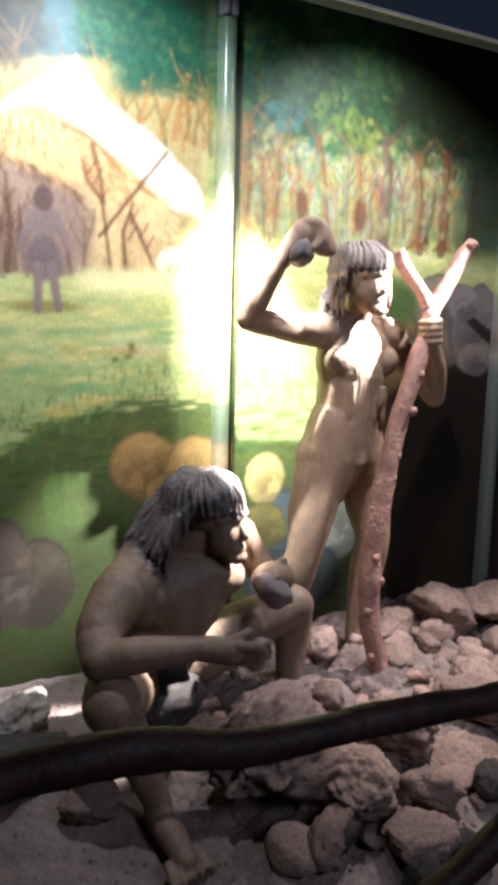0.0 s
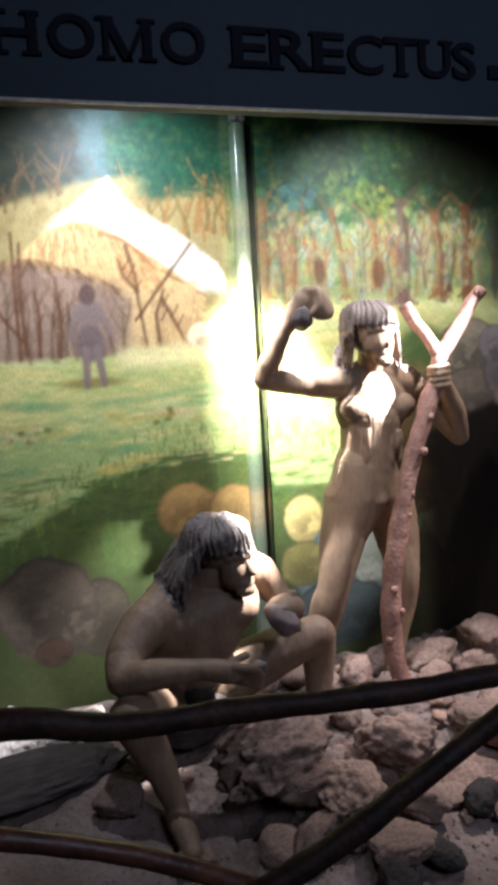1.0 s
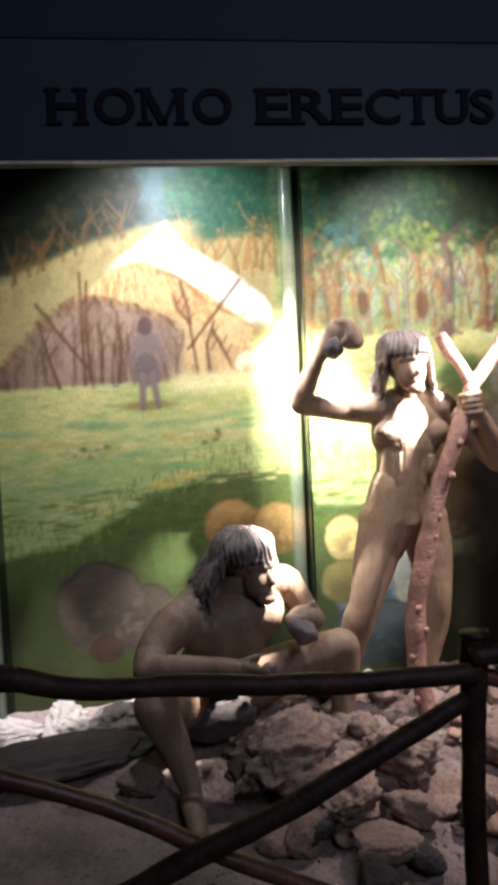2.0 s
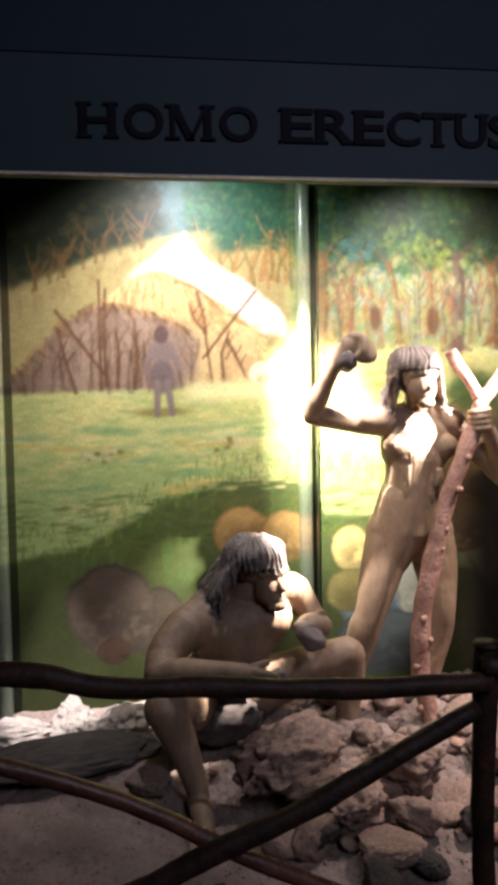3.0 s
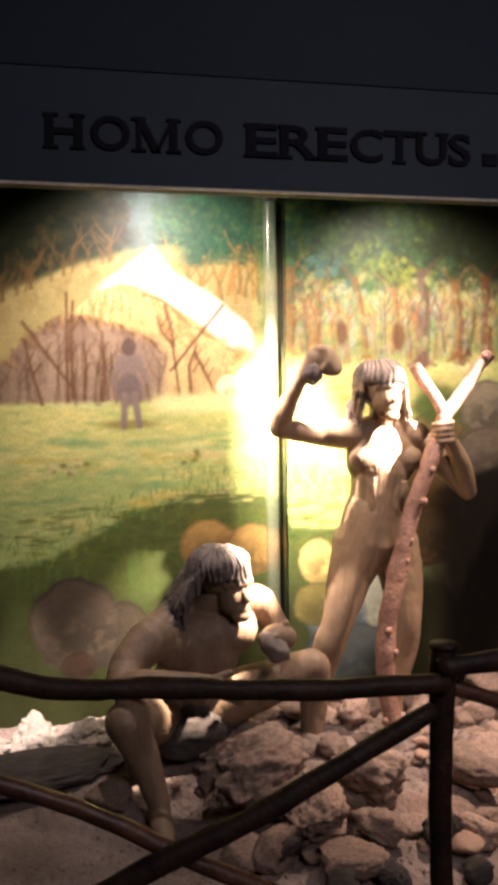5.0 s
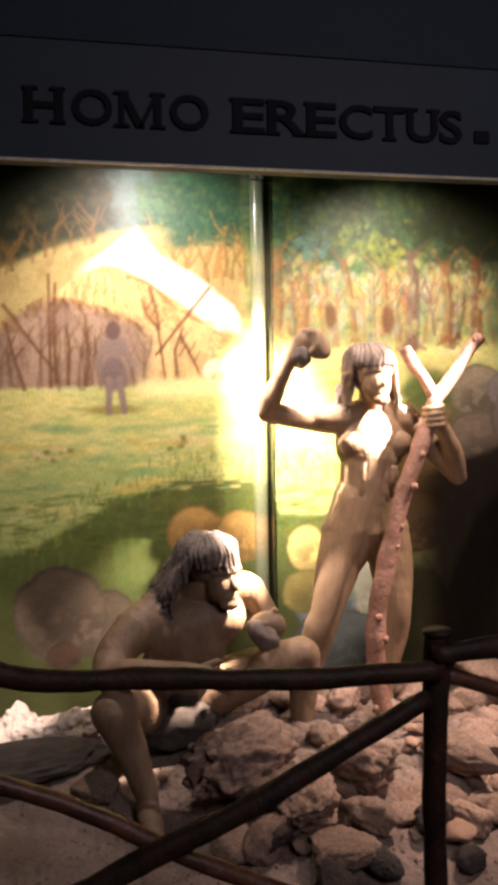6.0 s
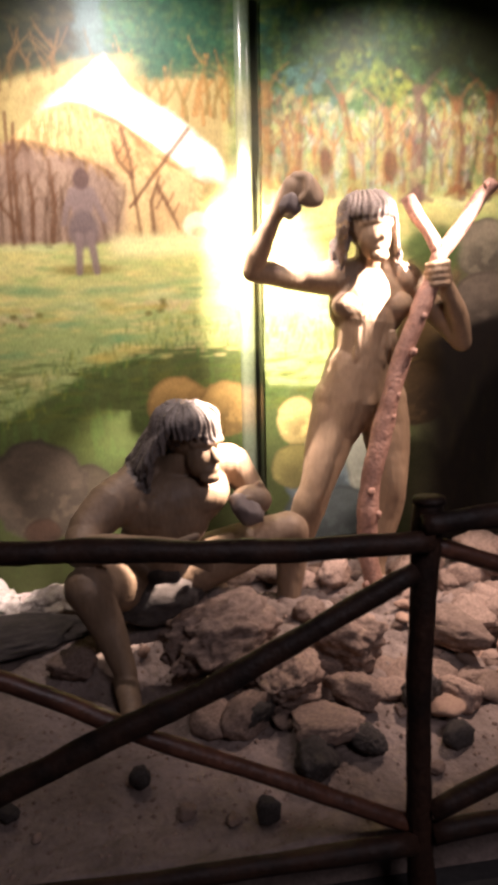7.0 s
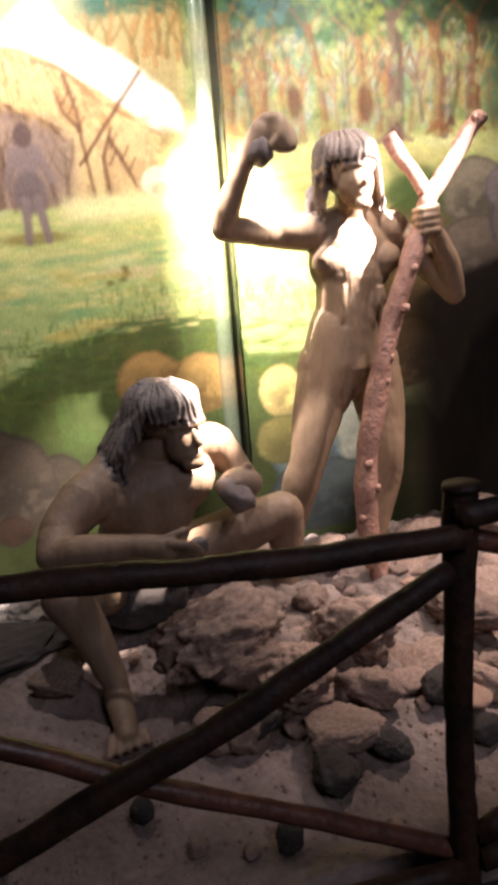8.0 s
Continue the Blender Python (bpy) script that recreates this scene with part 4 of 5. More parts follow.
for k, x, y, sx, sz, tilt in ((6, 1.37, 2.27, 0.036, 0.016, 8), (7, 1.41, 2.22, 0.030, 0.016, -6), (8, 1.34, 2.20, 0.040, 0.018, 12), (9, 1.44, 2.28, 0.026, 0.014, 0), (10, 1.40, 2.15, 0.034, 0.016, -10), (11, 1.47, 2.16, 0.046, 0.020, 5), (6, 1.56, 2.06, 0.075, 0.026, 6),
                             (8, 1.66, 2.02, 0.060, 0.024, -9), (9, 1.45, 2.00, 0.050, 0.022, 14), (10, 1.16, 2.30, 0.030, 0.016, 5), (7, 0.40, 2.24, 0.026, 0.022, 20), (11, 1.30, 1.72, 0.075, 0.028, 8), (6, 1.60, 1.80, 0.085, 0.030, -5)):
    rock(k, x, y, (sx, sx * 0.75, sz), 55 * k, -0.3, tilt, mat=PINK, label="small flat pinkish stone on the rubble", group="flat pinkish stones")
taken = [(0.66, 2.16, 0.2), (0.31, 1.95, 0.12), (1.30, 2.3, 0.06), (0.95, 2.5, 0.12), (1.3, 2.5, 0.12), (0.90, 2.3, 0.08)]
r = random.Random(11)
made = 0
while made < 100:
    x, y = 0.6 + 1.5 * r.random(), r.uniform(1.74, 2.80)
    s = r.uniform(0.025, 0.06) if r.random() < 0.45 else r.uniform(0.07, 0.13)
    if any((x - a) ** 2 + (y - b) ** 2 < (c + s * 0.45) ** 2 for a, b, c in taken):
        made += 0.02
        continue
    taken.append((x, y, s * 0.6))
    rock(r.randrange(12), x, y, (s, s * r.uniform(0.6, 0.95), s * r.uniform(0.4, 0.75)), r.uniform(0, 360), r.uniform(0.5, 0.95), r.uniform(-18, 18))
    made += 1
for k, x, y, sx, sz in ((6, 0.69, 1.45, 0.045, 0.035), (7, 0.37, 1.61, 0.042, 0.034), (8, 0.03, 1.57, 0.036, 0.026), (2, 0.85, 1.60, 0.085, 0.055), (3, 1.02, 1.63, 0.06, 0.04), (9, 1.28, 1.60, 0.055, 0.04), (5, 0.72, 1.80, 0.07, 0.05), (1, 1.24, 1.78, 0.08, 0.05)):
    rock(k, x, y, (sx, sx * 0.8, sz), 40 * k, 0.2, mat=DARK_SHADED_ROCK, label="dark stone lying on the bare earth", group="dark stones on the earth")
for k in range(14):
    x, y = r.uniform(-0.7, 2.2), r.uniform(1.42, 1.85)
    s = r.uniform(0.012, 0.045)
    rock(r.randrange(12), x, y, (s, s * r.uniform(0.6, 0.95), s * 0.6), r.uniform(0, 360), label="small dark stone on the earth")
# gravel, too fine to count
verts, faces = [], []
for k in range(2600):
    x, y = r.uniform(-1.2, 2.6), 1.36 + 1.6 * r.random() ** 1.1
    s = r.uniform(0.003, 0.011)
    z, b = ground_z(x, y), len(verts)
    for dx, dy, dz in ((1, 0, 0), (-1, 0, 0), (0, 1, 0), (0, -1, 0), (0, 0, 0.8), (0, 0, -0.8)):
        q = r.uniform(0.7, 1.2) * s
        verts.append((x + dx * q, y + dy * q, z + dz * q))
    faces += [(b + i, b + j, b + t) for i, j, t in ((0, 2, 4), (2, 1, 4), (1, 3, 4), (3, 0, 4), (2, 0, 5), (1, 2, 5), (3, 1, 5), (0, 3, 5))]
me = bpy.data.meshes.new("gravel")
me.from_pydata(verts, [], faces)
me.materials.append(ROCK)
tagged(new("gravel", me), "fine brown gravel scattered over the earth", "gravel", kind="stuff")

# ---- the figures: plain clay statues ----


def strands(bm, rows, seed):
    """Locks of hair: each row is start, end, count, spread, radius, sag."""
    r = random.Random(seed)
    for a, b, c, count, spread, rad in rows:
        for _ in range(count):
            j = [Vector([r.gauss(0, spread) for _ in range(3)]) for _ in range(3)]
            p, q, s = (Vector(v) + w for v, w in zip((a, b, c), j))
            tube(bm, [(*p, rad * 0.7), (*q, rad), (*s, rad * 0.25)], 6, 4)


LEAN = Matrix.Translation((0.71, 2.6, 1.53)) @ Matrix.Rotation(radians(1.3), 4, Vector((-0.177, -0.984, 0.03))) @ Matrix.Translation((-0.71, -2.6, -1.53))
CROUCH = Matrix.Translation((0.259, -0.558, 1.577)) @ Matrix.Scale(1.035, 4) @ Matrix.Translation((-0.239, 0.558, -1.577)) @ Matrix.Translation((0.2, 0, 0)) @ Matrix.Diagonal((1.05, 1, 1, 1)) @ Matrix.Translation((-0.2, 0, 0)) @ LEAN
BACK = Matrix.Translation((0.012, 0, 0)) @ LEAN @ Matrix.Translation((0.146, -0.513, 1.629)) @ Matrix.Scale(1.03, 4) @ Matrix.Translation((-0.146, 0.513, -1.629))


def standing_statue():
    bm = bmesh.new()
    # trunk
    ball(bm, (1.36, 2.66, 1.40), (0.165, 0.105, 0.155), (4, 0, 4))
    ball(bm, (1.275, 2.605, 1.40), (0.080, 0.045, 0.06))
    ball(bm, (1.450, 2.605, 1.39), (0.080, 0.045, 0.06))
    limb(bm, (1.35, 2.66, 1.34, 0.125), (1.325, 2.66, 1.14, 0.118), (1.315, 2.67, 1.02, 0.13))
    limb(bm, (1.24, 2.66, 1.50, 0.07), (1.38, 2.68, 1.52, 0.075), (1.51, 2.66, 1.49, 0.065))
    ball(bm, (1.25, 2.67, 1.02), (0.125, 0.115, 0.12))
    ball(bm, (1.40, 2.67, 1.01), (0.120, 0.115, 0.12))
    ball(bm, (1.325, 2.645, 1.12), (0.125, 0.085, 0.15))
    limb(bm, (1.30, 2.66, 1.16, 0.115), (1.26, 2.66, 1.02, 0.121), (1.215, 2.655, 0.92, 0.106))
    limb(bm, (1.345, 2.66, 1.16, 0.115), (1.385, 2.66, 1.02, 0.119), (1.420, 2.65, 0.92, 0.104))
    ball(bm, (1.32, 2.64, 0.985), (0.085, 0.085, 0.085))
    # neck and head
    limb(bm, (1.37, 2.67, 1.52, 0.06), (1.36, 2.63, 1.62, 0.055))
    ball(bm, (1.350, 2.62, 1.715), (0.085, 0.105, 0.105))
    ball(bm, (1.358, 2.565, 1.655), (0.062, 0.07, 0.085))
    limb(bm, (1.312, 2.535, 1.705, 0.018), (1.362, 2.515, 1.708, 0.019), (1.408, 2.538, 1.700, 0.018))
    limb(bm, (1.366, 2.516, 1.690, 0.010), (1.370, 2.502, 1.650, 0.014))
    limb(bm, (1.338, 2.520, 1.612, 0.012), (1.362, 2.512, 1.612, 0.014), (1.386, 2.522, 1.610, 0.012))
    ball(bm, (1.362, 2.520, 1.580), (0.035, 0.03, 0.024))
    # raised arm
    limb(bm, (1.235, 2.66, 1.505, 0.068), (1.10, 2.66, 1.515, 0.056), (0.90, 2.64, 1.545, 0.042))
    limb(bm, (0.895, 2.64, 1.545, 0.041), (0.917, 2.605, 1.62, 0.043), (0.967, 2.555, 1.732, 0.029))
    limb(bm, (0.972, 2.552, 1.737, 0.030), (1.020, 2.525, 1.807, 0.042), (1.056, 2.51, 1.838, 0.040))
    for k in range(4):
        limb(bm, (1.043 + 0.016 * k, 2.50 - 0.008 * k, 1.866 - 0.008 * k, 0.021), (1.078 + 0.012 * k, 2.47, 1.856 - 0.016 * k, 0.020), (1.078 + 0.010 * k, 2.455, 1.808 - 0.012 * k, 0.018), (1.048 + 0.008 * k, 2.47, 1.778 - 0.004 * k, 0.012))
    ball(bm, (1.052, 2.516, 1.825), (0.062, 0.046, 0.056))
    # arm on the staff
    limb(bm, (1.52, 2.66, 1.495, 0.062), (1.64, 2.65, 1.36, 0.050), (1.745, 2.63, 1.235, 0.042))
    limb(bm, (1.745, 2.63, 1.235, 0.042), (1.70, 2.58, 1.35, 0.043), (1.625, 2.53, 1.48, 0.028))
    limb(bm, (1.625, 2.53, 1.485, 0.032), (1.605, 2.52, 1.525, 0.038))
    for k in range(4):
        z = 1.545 - 0.024 * k
        limb(bm, (1.625, 2.505, z, 0.015), (1.595, 2.455, z - 0.004, 0.015), (1.548, 2.455, z - 0.008, 0.014), (1.538, 2.490, z - 0.010, 0.012))
    # legs
    limb(bm, (1.225, 2.66, 0.98, 0.105), (1.175, 2.64, 0.84, 0.093), (1.115, 2.60, 0.69, 0.068), (1.070, 2.60, 0.58, 0.068), (1.010, 2.62, 0.36, 0.042), (0.995, 2.61, 0.28, 0.040))
    limb(bm, (0.995, 2.60, 0.265, 0.042), (0.960, 2.50, 0.255, 0.036), (0.935, 2.43, 0.25, 0.026))
    limb(bm, (1.415, 2.66, 0.97, 0.105), (1.425, 2.63, 0.84, 0.093), (1.425, 2.59, 0.69, 0.066), (1.412, 2.61, 0.56, 0.066), (1.365, 2.60, 0.36, 0.042), (1.355, 2.59, 0.28, 0.040))
    limb(bm, (1.355, 2.58, 0.265, 0.042), (1.325, 2.48, 0.255, 0.036), (1.305, 2.41, 0.25, 0.026))
    for fx, fy in ((0.935, 2.43), (1.305, 2.41)):
        for k in range(5):
            limb(bm, (fx - 0.032 + 0.016 * k, fy, 0.246, 0.012), (fx - 0.036 + 0.016 * k, fy - 0.05 + 0.006 * k, 0.240, 0.009))

    def hair(bm):
        ball(bm, (1.350, 2.645, 1.735), (0.096, 0.105, 0.092))
        r = random.Random(5)
        for k in range(54):
            a = radians(-200 + 220 * k / 53)
            c, s = math.cos(a), math.sin(a)
            front = s < -0.45
            top = (1.350 + 0.045 * c, 2.62 + 0.05 * s, 1.822)
            mid_p = (1.350 + 0.096 * c, 2.625 + 0.112 * s, 1.765 + r.uniform(-0.01, 0.01))
            zl = 1.725 if front else r.uniform(1.54, 1.59)
            lowp = (1.350 + (0.098 if front else 0.118) * c, 2.625 + 0.125 * s, zl)
            tube(bm, [(*top, 0.010), (*mid_p, r.uniform(0.009, 0.014)), (*lowp, 0.005)], 6, 4, 0.3, k)
        strands(bm, [((1.26, 2.64, 1.68), (1.245, 2.65, 1.62), (1.225, 2.66, 1.555), 16, 0.014, 0.010), ((1.45, 2.65, 1.68), (1.465, 2.65, 1.62), (1.485, 2.65, 1.56), 12, 0.012, 0.009)], 3)

    rr = random.Random(9)
    for k in range(34):
        x = rr.uniform(1.27, 1.45)
        z = rr.uniform(1.22, 1.37)
        y = 2.545 + 0.55 * (x - 1.345) ** 2 + rr.uniform(0.0, 0.006) + 0.05 * max(0, 1.30 - z)
        n = rr.uniform(0.07, 0.15)
        tube(bm, [(x, y, z, 0.006), (x + rr.uniform(-0.006, 0.006), y + 0.004, z - n * 0.5, 0.010), (x + rr.uniform(-0.012, 0.012), y + 0.014, z - n, 0.003)], 6, 4)
    bmesh.ops.transform(bm, matrix=BACK, verts=bm.verts)
    ob = fused("standing_statue", bm, 0.0050, 4, 0.0016, (CLAY, LIT_HAIR), hair, BACK @ Vector((1.35, 2.63, 1.75)), BACK)
    return tagged(ob, "tan clay statue standing on the rubble with one arm raised", "statue")


def crouching_statue():
    bm = bmesh.new()
    # trunk bent forward
    limb(bm, (0.40, 2.46, 0.42, 0.135), (0.43, 2.42, 0.56, 0.130), (0.50, 2.37, 0.70, 0.135))
    ball(bm, (0.50, 2.36, 0.74), (0.205, 0.125, 0.13), (0, -14, 8))
    limb(bm, (0.315, 2.31, 0.765, 0.088), (0.48, 2.42, 0.835, 0.085), (0.700, 2.43, 0.850, 0.072))
    ball(bm, (0.585, 2.285, 0.765), (0.090, 0.040, 0.065))
    ball(bm, (0.45, 2.275, 0.735), (0.09, 0.040, 0.065))
    limb(bm, (0.50, 2.38, 0.83, 0.075), (0.555, 2.33, 0.90, 0.062))
    # head
    ball(bm, (0.562, 2.325, 0.995), (0.085, 0.105, 0.095), (0, 0, 35))
    ball(bm, (0.602, 2.272, 0.905), (0.060, 0.062, 0.070))
    limb(bm, (0.572, 2.240, 0.962, 0.016), (0.622, 2.234, 0.965, 0.017), (0.660, 2.264, 0.968, 0.015))
    limb(bm, (0.630, 2.226, 0.940, 0.010), (0.640, 2.216, 0.908, 0.014))
    limb(bm, (0.598, 2.228, 0.872, 0.013), (0.622, 2.220, 0.871, 0.015), (0.642, 2.235, 0.872, 0.012))
    ball(bm, (0.618, 2.232, 0.845), (0.035, 0.03, 0.024))
    # arm over the near knee
    limb(bm, (0.290, 2.29, 0.760, 0.082), (0.215, 2.22, 0.700, 0.064), (0.190, 2.14, 0.650, 0.052))
    limb(bm, (0.190, 2.14, 0.650, 0.050), (0.29, 2.09, 0.668, 0.048), (0.425, 2.03, 0.680, 0.032))
    limb(bm, (0.425, 2.03, 0.680, 0.034), (0.490, 2.00, 0.670, 0.038))
    for k in range(4):
        limb(bm, (0.505, 1.975 + 0.014 * k, 0.690 - 0.018 * k, 0.015), (0.555, 1.965 + 0.012 * k, 0.678 - 0.020 * k, 0.014), (0.583, 1.985 + 0.01 * k, 0.645 - 0.016 * k, 0.012))
    limb(bm, (0.495, 2.00, 0.70, 0.013), (0.545, 2.00, 0.712, 0.012))
    # far arm with the hand at the other knee
    limb(bm, (0.715, 2.43, 0.845, 0.068), (0.765, 2.42, 0.770, 0.052), (0.800, 2.38, 0.700, 0.044))
    limb(bm, (0.800, 2.38, 0.700, 0.042), (0.775, 2.32, 0.715, 0.034), (0.750, 2.285, 0.730, 0.036))
    for k in range(4):
        limb(bm, (0.770, 2.275, 0.760 - 0.018 * k, 0.015), (0.755, 2.225, 0.765 - 0.020 * k, 0.014), (0.720, 2.205, 0.760 - 0.020 * k, 0.013))
    limb(bm, (0.775, 2.28, 0.765, 0.016), (0.785, 2.25, 0.800, 0.014))
    ball(bm, (0.755, 2.255, 0.745), (0.070, 0.055, 0.055))
    # legs
    limb(bm, (0.46, 2.45, 0.42, 0.110), (0.68, 2.43, 0.50, 0.098), (0.905, 2.40, 0.580, 0.070))
    limb(bm, (0.915, 2.40, 0.575, 0.066), (0.918, 2.42, 0.46, 0.060), (0.898, 2.40, 0.29, 0.040), (0.893, 2.39, 0.255, 0.040))
    limb(bm, (0.893, 2.38, 0.245, 0.040), (0.915, 2.29, 0.235, 0.034), (0.925, 2.22, 0.23, 0.026))
    limb(bm, (0.36, 2.42, 0.42, 0.110), (0.27, 2.25, 0.49, 0.095), (0.205, 2.11, 0.535, 0.074))
    limb(bm, (0.205, 2.10, 0.530, 0.068), (0.250, 2.10, 0.42, 0.058), (0.300, 2.05, 0.27, 0.038), (0.302, 2.04, 0.235, 0.038))
    limb(bm, (0.302, 2.03, 0.225, 0.040), (0.312, 1.95, 0.205, 0.036), (0.318, 1.885, 0.190, 0.028))
    for fx, fy, z in ((0.925, 2.22, 0.226), (0.318, 1.885, 0.184)):
        for k in range(5):
            limb(bm, (fx - 0.044 + 0.022 * k, fy + 0.01, z, 0.013), (fx - 0.052 + 0.026 * k, fy - 0.055 + 0.007 * k, z - 0.010, 0.0105))

    def hair(bm):
        ball(bm, (0.545, 2.345, 1.012), (0.098, 0.108, 0.092), (0, 0, 35))
        r = random.Random(8)
        for k in range(60):
            a = radians(-250 + 270 * k / 59)
            c, s = math.cos(a), math.sin(a)
            front = s < -0.3 and c > -0.55
            top = (0.548 + 0.04 * c, 2.335 + 0.045 * s, 1.095)
            midp = (0.556 + 0.098 * c, 2.325 + 0.108 * s, 1.045 + r.uniform(-0.01, 0.01))
            if front:
                lowp = (0.570 + 0.098 * c, 2.315 + 0.108 * s, 0.985 + r.uniform(-0.01, 0.008))
            else:
                lowp = (0.535 + 0.115 * c, 2.340 + 0.115 * s, r.uniform(0.92, 0.96))
            tube(bm, [(*top, 0.010), (*midp, r.uniform(0.009, 0.014)), (*lowp, 0.005)], 6, 4, 0.3, k)
        for k in range(70):
            u, w = r.random(), r.uniform(-0.012, 0.012)
            a = (0.500 - 0.030 * u, 2.235 + 0.20 * u, 1.035 - 0.02 * u + w)
            b = (0.440 - 0.035 * u + w, 2.235 + 0.20 * u, 0.950 + w)
            c = (0.350 + 0.06 * (1 - u) + 2 * w, 2.245 + 0.16 * u, r.uniform(0.80, 0.88))
            tube(bm, [(*a, 0.010), (*b, 0.012), (*c, 0.004)], 6, 4, 0.3, k)

    bmesh.ops.transform(bm, matrix=CROUCH, verts=bm.verts)
    ob = fused("crouching_statue", bm, 0.0050, 4, 0.0016, (SHADED_CLAY, HAIR), hair, CROUCH @ Vector((0.55, 2.33, 1.02)), CROUCH)
    return tagged(ob, "tan clay statue crouching on a rock, long-haired, darkened as in shade", "statue")


standing_statue()
crouching_statue()


def hand_stone(c, size, k, label):
    ob = new("hand_stone", ROCKS[k].copy())
    ob.data.materials.clear()
    ob.data.materials.append(PEBBLE)
    ob.matrix_world = (BACK if c[2] > 1.2 else CROUCH) @ pose(*c, 20, 30, 40 * k) @ Matrix.Diagonal((*size, 1))
    return tagged(ob, label, "stone", "stones held by the statues")


hand_stone((1.020, 2.500, 1.765), (0.050, 0.046, 0.052), 7, "rounded grey stone held in the raised hand")
hand_stone((0.735, 2.222, 0.722), (0.070, 0.052, 0.062), 8, "lumpy grey stone held against the knee")
hand_stone((0.575, 2.005, 0.655), (0.036, 0.030, 0.040), 9, "dark small stone held between the fingers")

staff = tagged(new("forked_staff"), "reddish-brown forked branch staff with knots, held upright", "staff")
bm = bmesh.new()
tube(bm, [(1.829, 2.55, 1.837, 0.027), (1.775, 2.54, 1.79, 0.028), (1.712, 2.53, 1.707, 0.030), (1.648, 2.51, 1.635, 0.031), (1.596, 2.495, 1.575, 0.033), (1.566, 2.485, 1.489, 0.032), (1.512, 2.47, 1.394, 0.034), (1.404, 2.44, 1.159, 0.035), (1.330, 2.42, 0.927, 0.038),
          (1.267, 2.39, 0.71, 0.039), (1.247, 2.37, 0.519, 0.039), (1.264, 2.33, 0.344, 0.038), (1.30, 2.30, 0.20, 0.038)], 14, 8, 0.22, 2)
bmesh.ops.transform(bm, matrix=BACK, verts=bm.verts)
part("shaft", bm, STAFF_WOOD, staff)
bm = bmesh.new()
tube(bm, [(1.590, 2.505, 1.585, 0.028), (1.565, 2.54, 1.66, 0.026), (1.530, 2.58, 1.735, 0.026), (1.504, 2.60, 1.80, 0.028)], 12, 6, 0.25, 5)
bmesh.ops.transform(bm, matrix=BACK, verts=bm.verts)
part("side_branch", bm, STAFF_WOOD, staff, "broken-off side branch")
r = random.Random(3)
for x, y, z in ((1.79, 2.52, 1.83), (1.50, 2.435, 1.35), (1.45, 2.41, 1.22), (1.385, 2.41, 1.06), (1.36, 2.40, 0.98), (1.262, 2.355, 0.71), (1.285, 2.355, 0.62), (1.222, 2.345, 0.52), (1.225, 2.32, 0.36)):
    bm = bmesh.new()
    ball(bm, (x, y, z), (0.015, 0.014, 0.018), (0, 30, 0), 2)
    for v in bm.verts:
        v.co += Vector((0.005, 0.005, 0.005)) * noise.noise(v.co * 60)
    bmesh.ops.transform(bm, matrix=BACK, verts=bm.verts)
    part("knot", bm, STAFF_WOOD, staff, "small pale knot")

# ---- the log fence ----
fence = tagged(new("log_fence"), "dark varnished log fence with crossed braces before the display", "fence")
FY = 1.225
FENCE_AT = Matrix.Translation((0.045, -0.025, 0)) @ LEAN


def log(name, points, seed, label="", sides=14, mat=None):
    bm = bmesh.new()
    tube(bm, points, sides, 10, 0.16, seed)
    bmesh.ops.transform(bm, matrix=FENCE_AT, verts=bm.verts)
    return part(name, bm, mat or WOOD, fence, label)


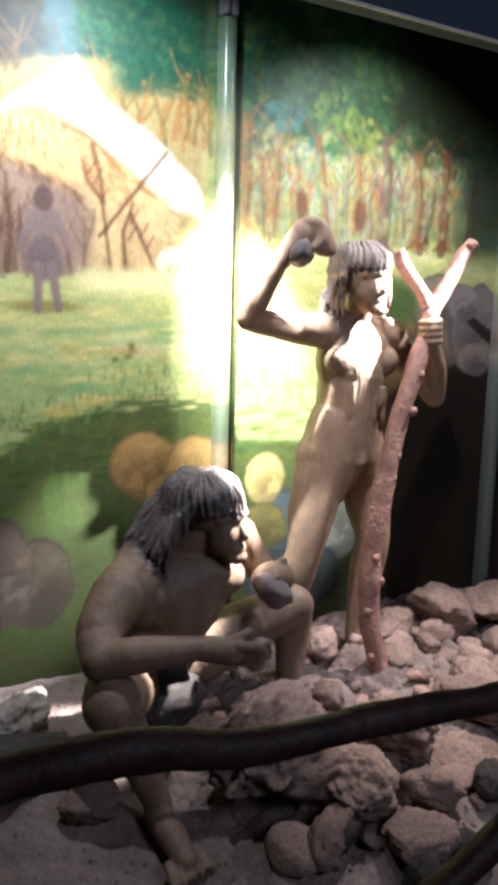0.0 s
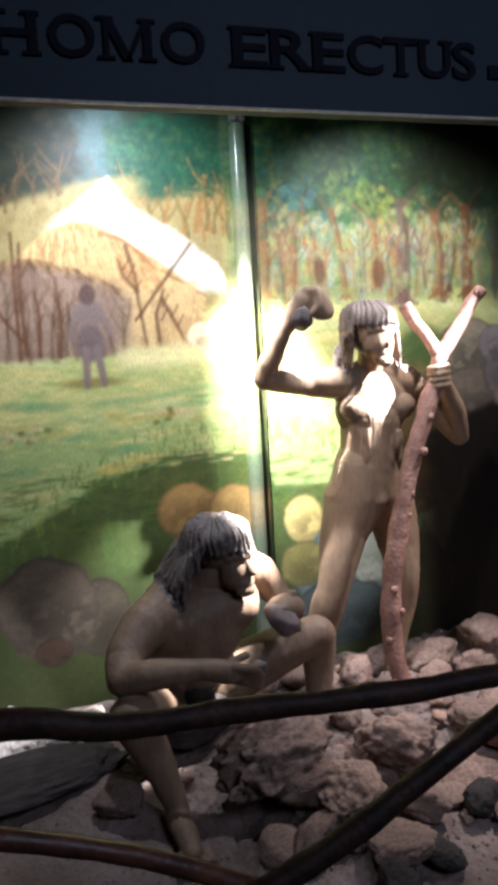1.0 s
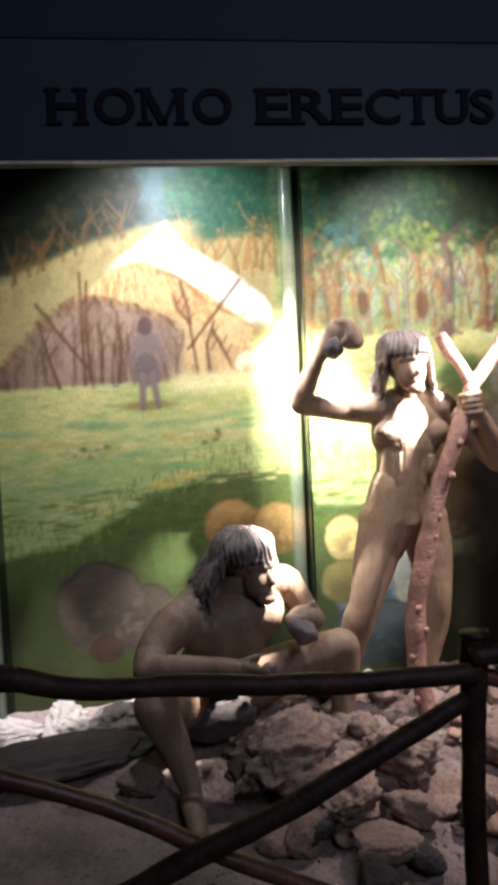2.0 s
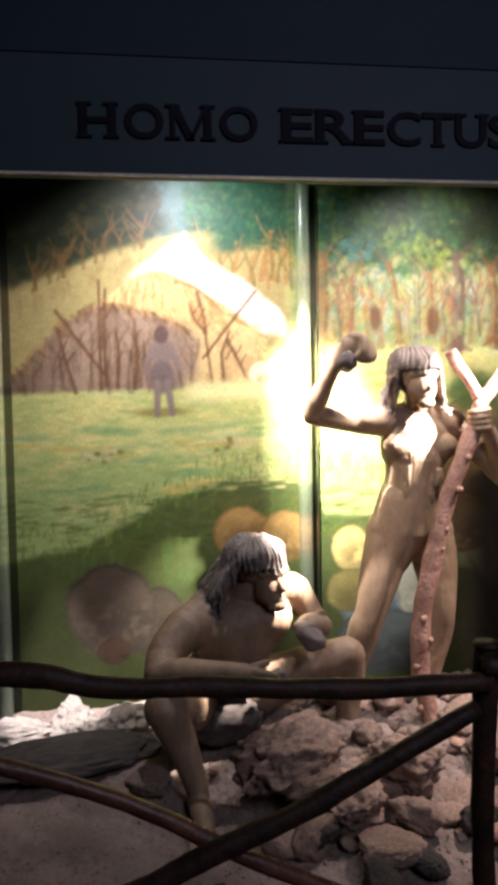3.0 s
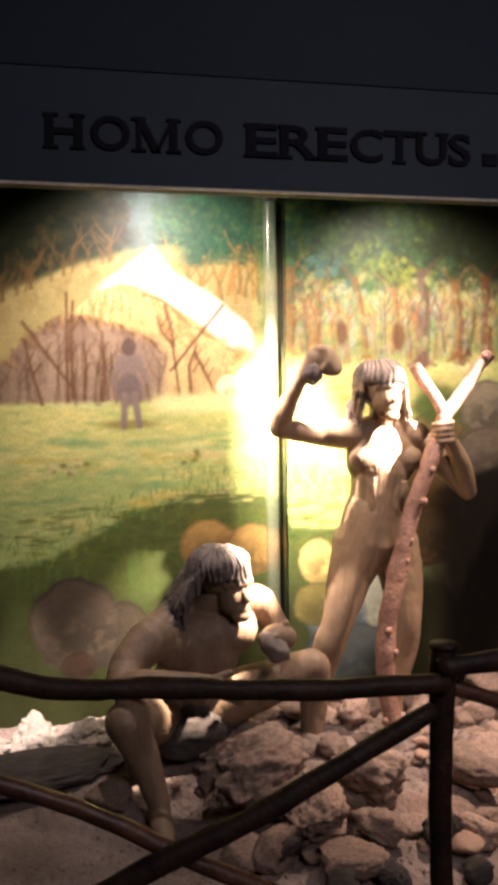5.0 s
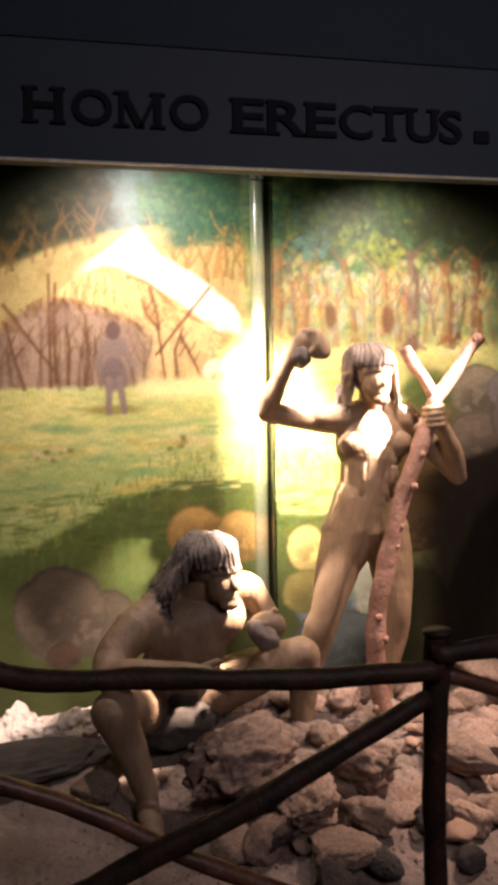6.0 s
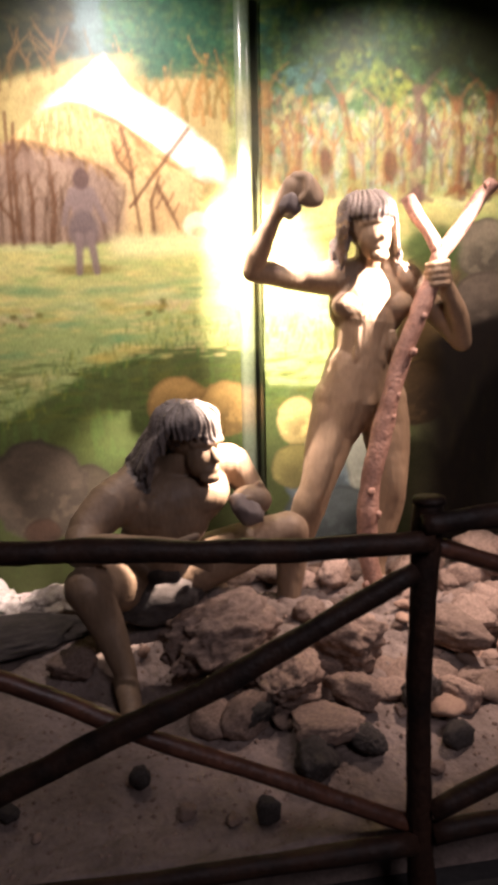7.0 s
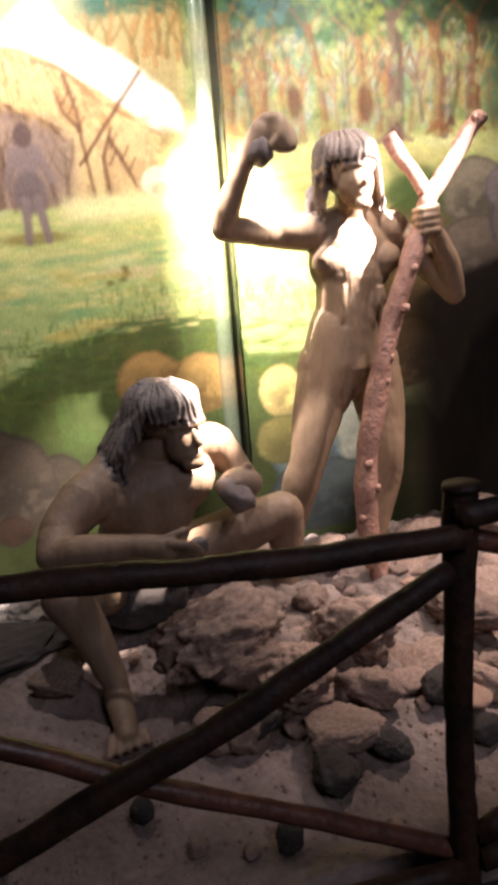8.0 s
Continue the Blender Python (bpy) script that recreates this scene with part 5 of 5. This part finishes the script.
POSTS = (-1.87, -0.46, 0.952, 2.36)
for k, x in enumerate(POSTS):
    log("post", [(x + 0.012, FY, -0.05, 0.034), (x - 0.004, FY, 0.25, 0.031), (x - 0.004, FY, 0.55, 0.028), (x + 0.006, FY, 0.80, 0.030), (x + 0.014, FY, 0.93, 0.033), (x + 0.018, FY, 0.996, 0.031)], 20 + k)
    bm = bmesh.new()
    bmesh.ops.create_cone(bm, cap_ends=True, segments=20, radius1=0.036, radius2=0.034, depth=0.012, matrix=Matrix.Translation((x + 0.018, FY, 0.999)))
    bmesh.ops.transform(bm, matrix=FENCE_AT, verts=bm.verts)
    part("post_cap", bm, WOOD, fence)
for k, (a, b) in enumerate(zip(POSTS, POSTS[1:])):
    w = b - a
    rise = 0.10 if k == 1 else 0.03
    log("top_rail", [(a - 0.01, FY - 0.035, 0.925 + rise, 0.023), (a + w * 0.16, FY - 0.035, 0.935 + rise, 0.026), (a + w * 0.27, FY - 0.04, 0.950 + rise * 0.75, 0.028), (a + w * 0.36, FY - 0.038, 0.955 + rise * 0.32, 0.024), (a + w * 0.55, FY - 0.036, 0.954 + rise * 0.1, 0.024),
                     (a + w * 0.75, FY - 0.035, 0.934, 0.024), (b + 0.01, FY - 0.035, 0.920, 0.023)], 30 + k)
    log("low_rail", [(a + 0.02, FY - 0.02, 0.222, 0.025), (a + w * 0.3, FY - 0.02, 0.232, 0.022), (a + w * 0.6, FY - 0.02, 0.214, 0.022), (b - 0.02, FY - 0.02, 0.205, 0.026)], 40 + k)
    log("brace", [(b - 0.015, FY - 0.012, 0.850, 0.022), (a + w * 0.68, FY - 0.030, 0.655, 0.026), (a + w * 0.50, FY - 0.030, 0.560, 0.027), (a + w * 0.3, FY - 0.03, 0.445, 0.025), (a + 0.02, FY - 0.012, 0.27, 0.024)], 50 + k)
    log("brace", [(a + 0.015, FY + 0.014, 0.90, 0.020), (a + w * 0.36, FY + 0.022, 0.705, 0.021), (a + w * 0.6, FY + 0.022, 0.510, 0.021), (a + w * 0.8, FY + 0.022, 0.365, 0.020), (b - 0.015, FY + 0.014, 0.225, 0.022)], 60 + k, "reddish varnished cross brace", mat=RED_WOOD)
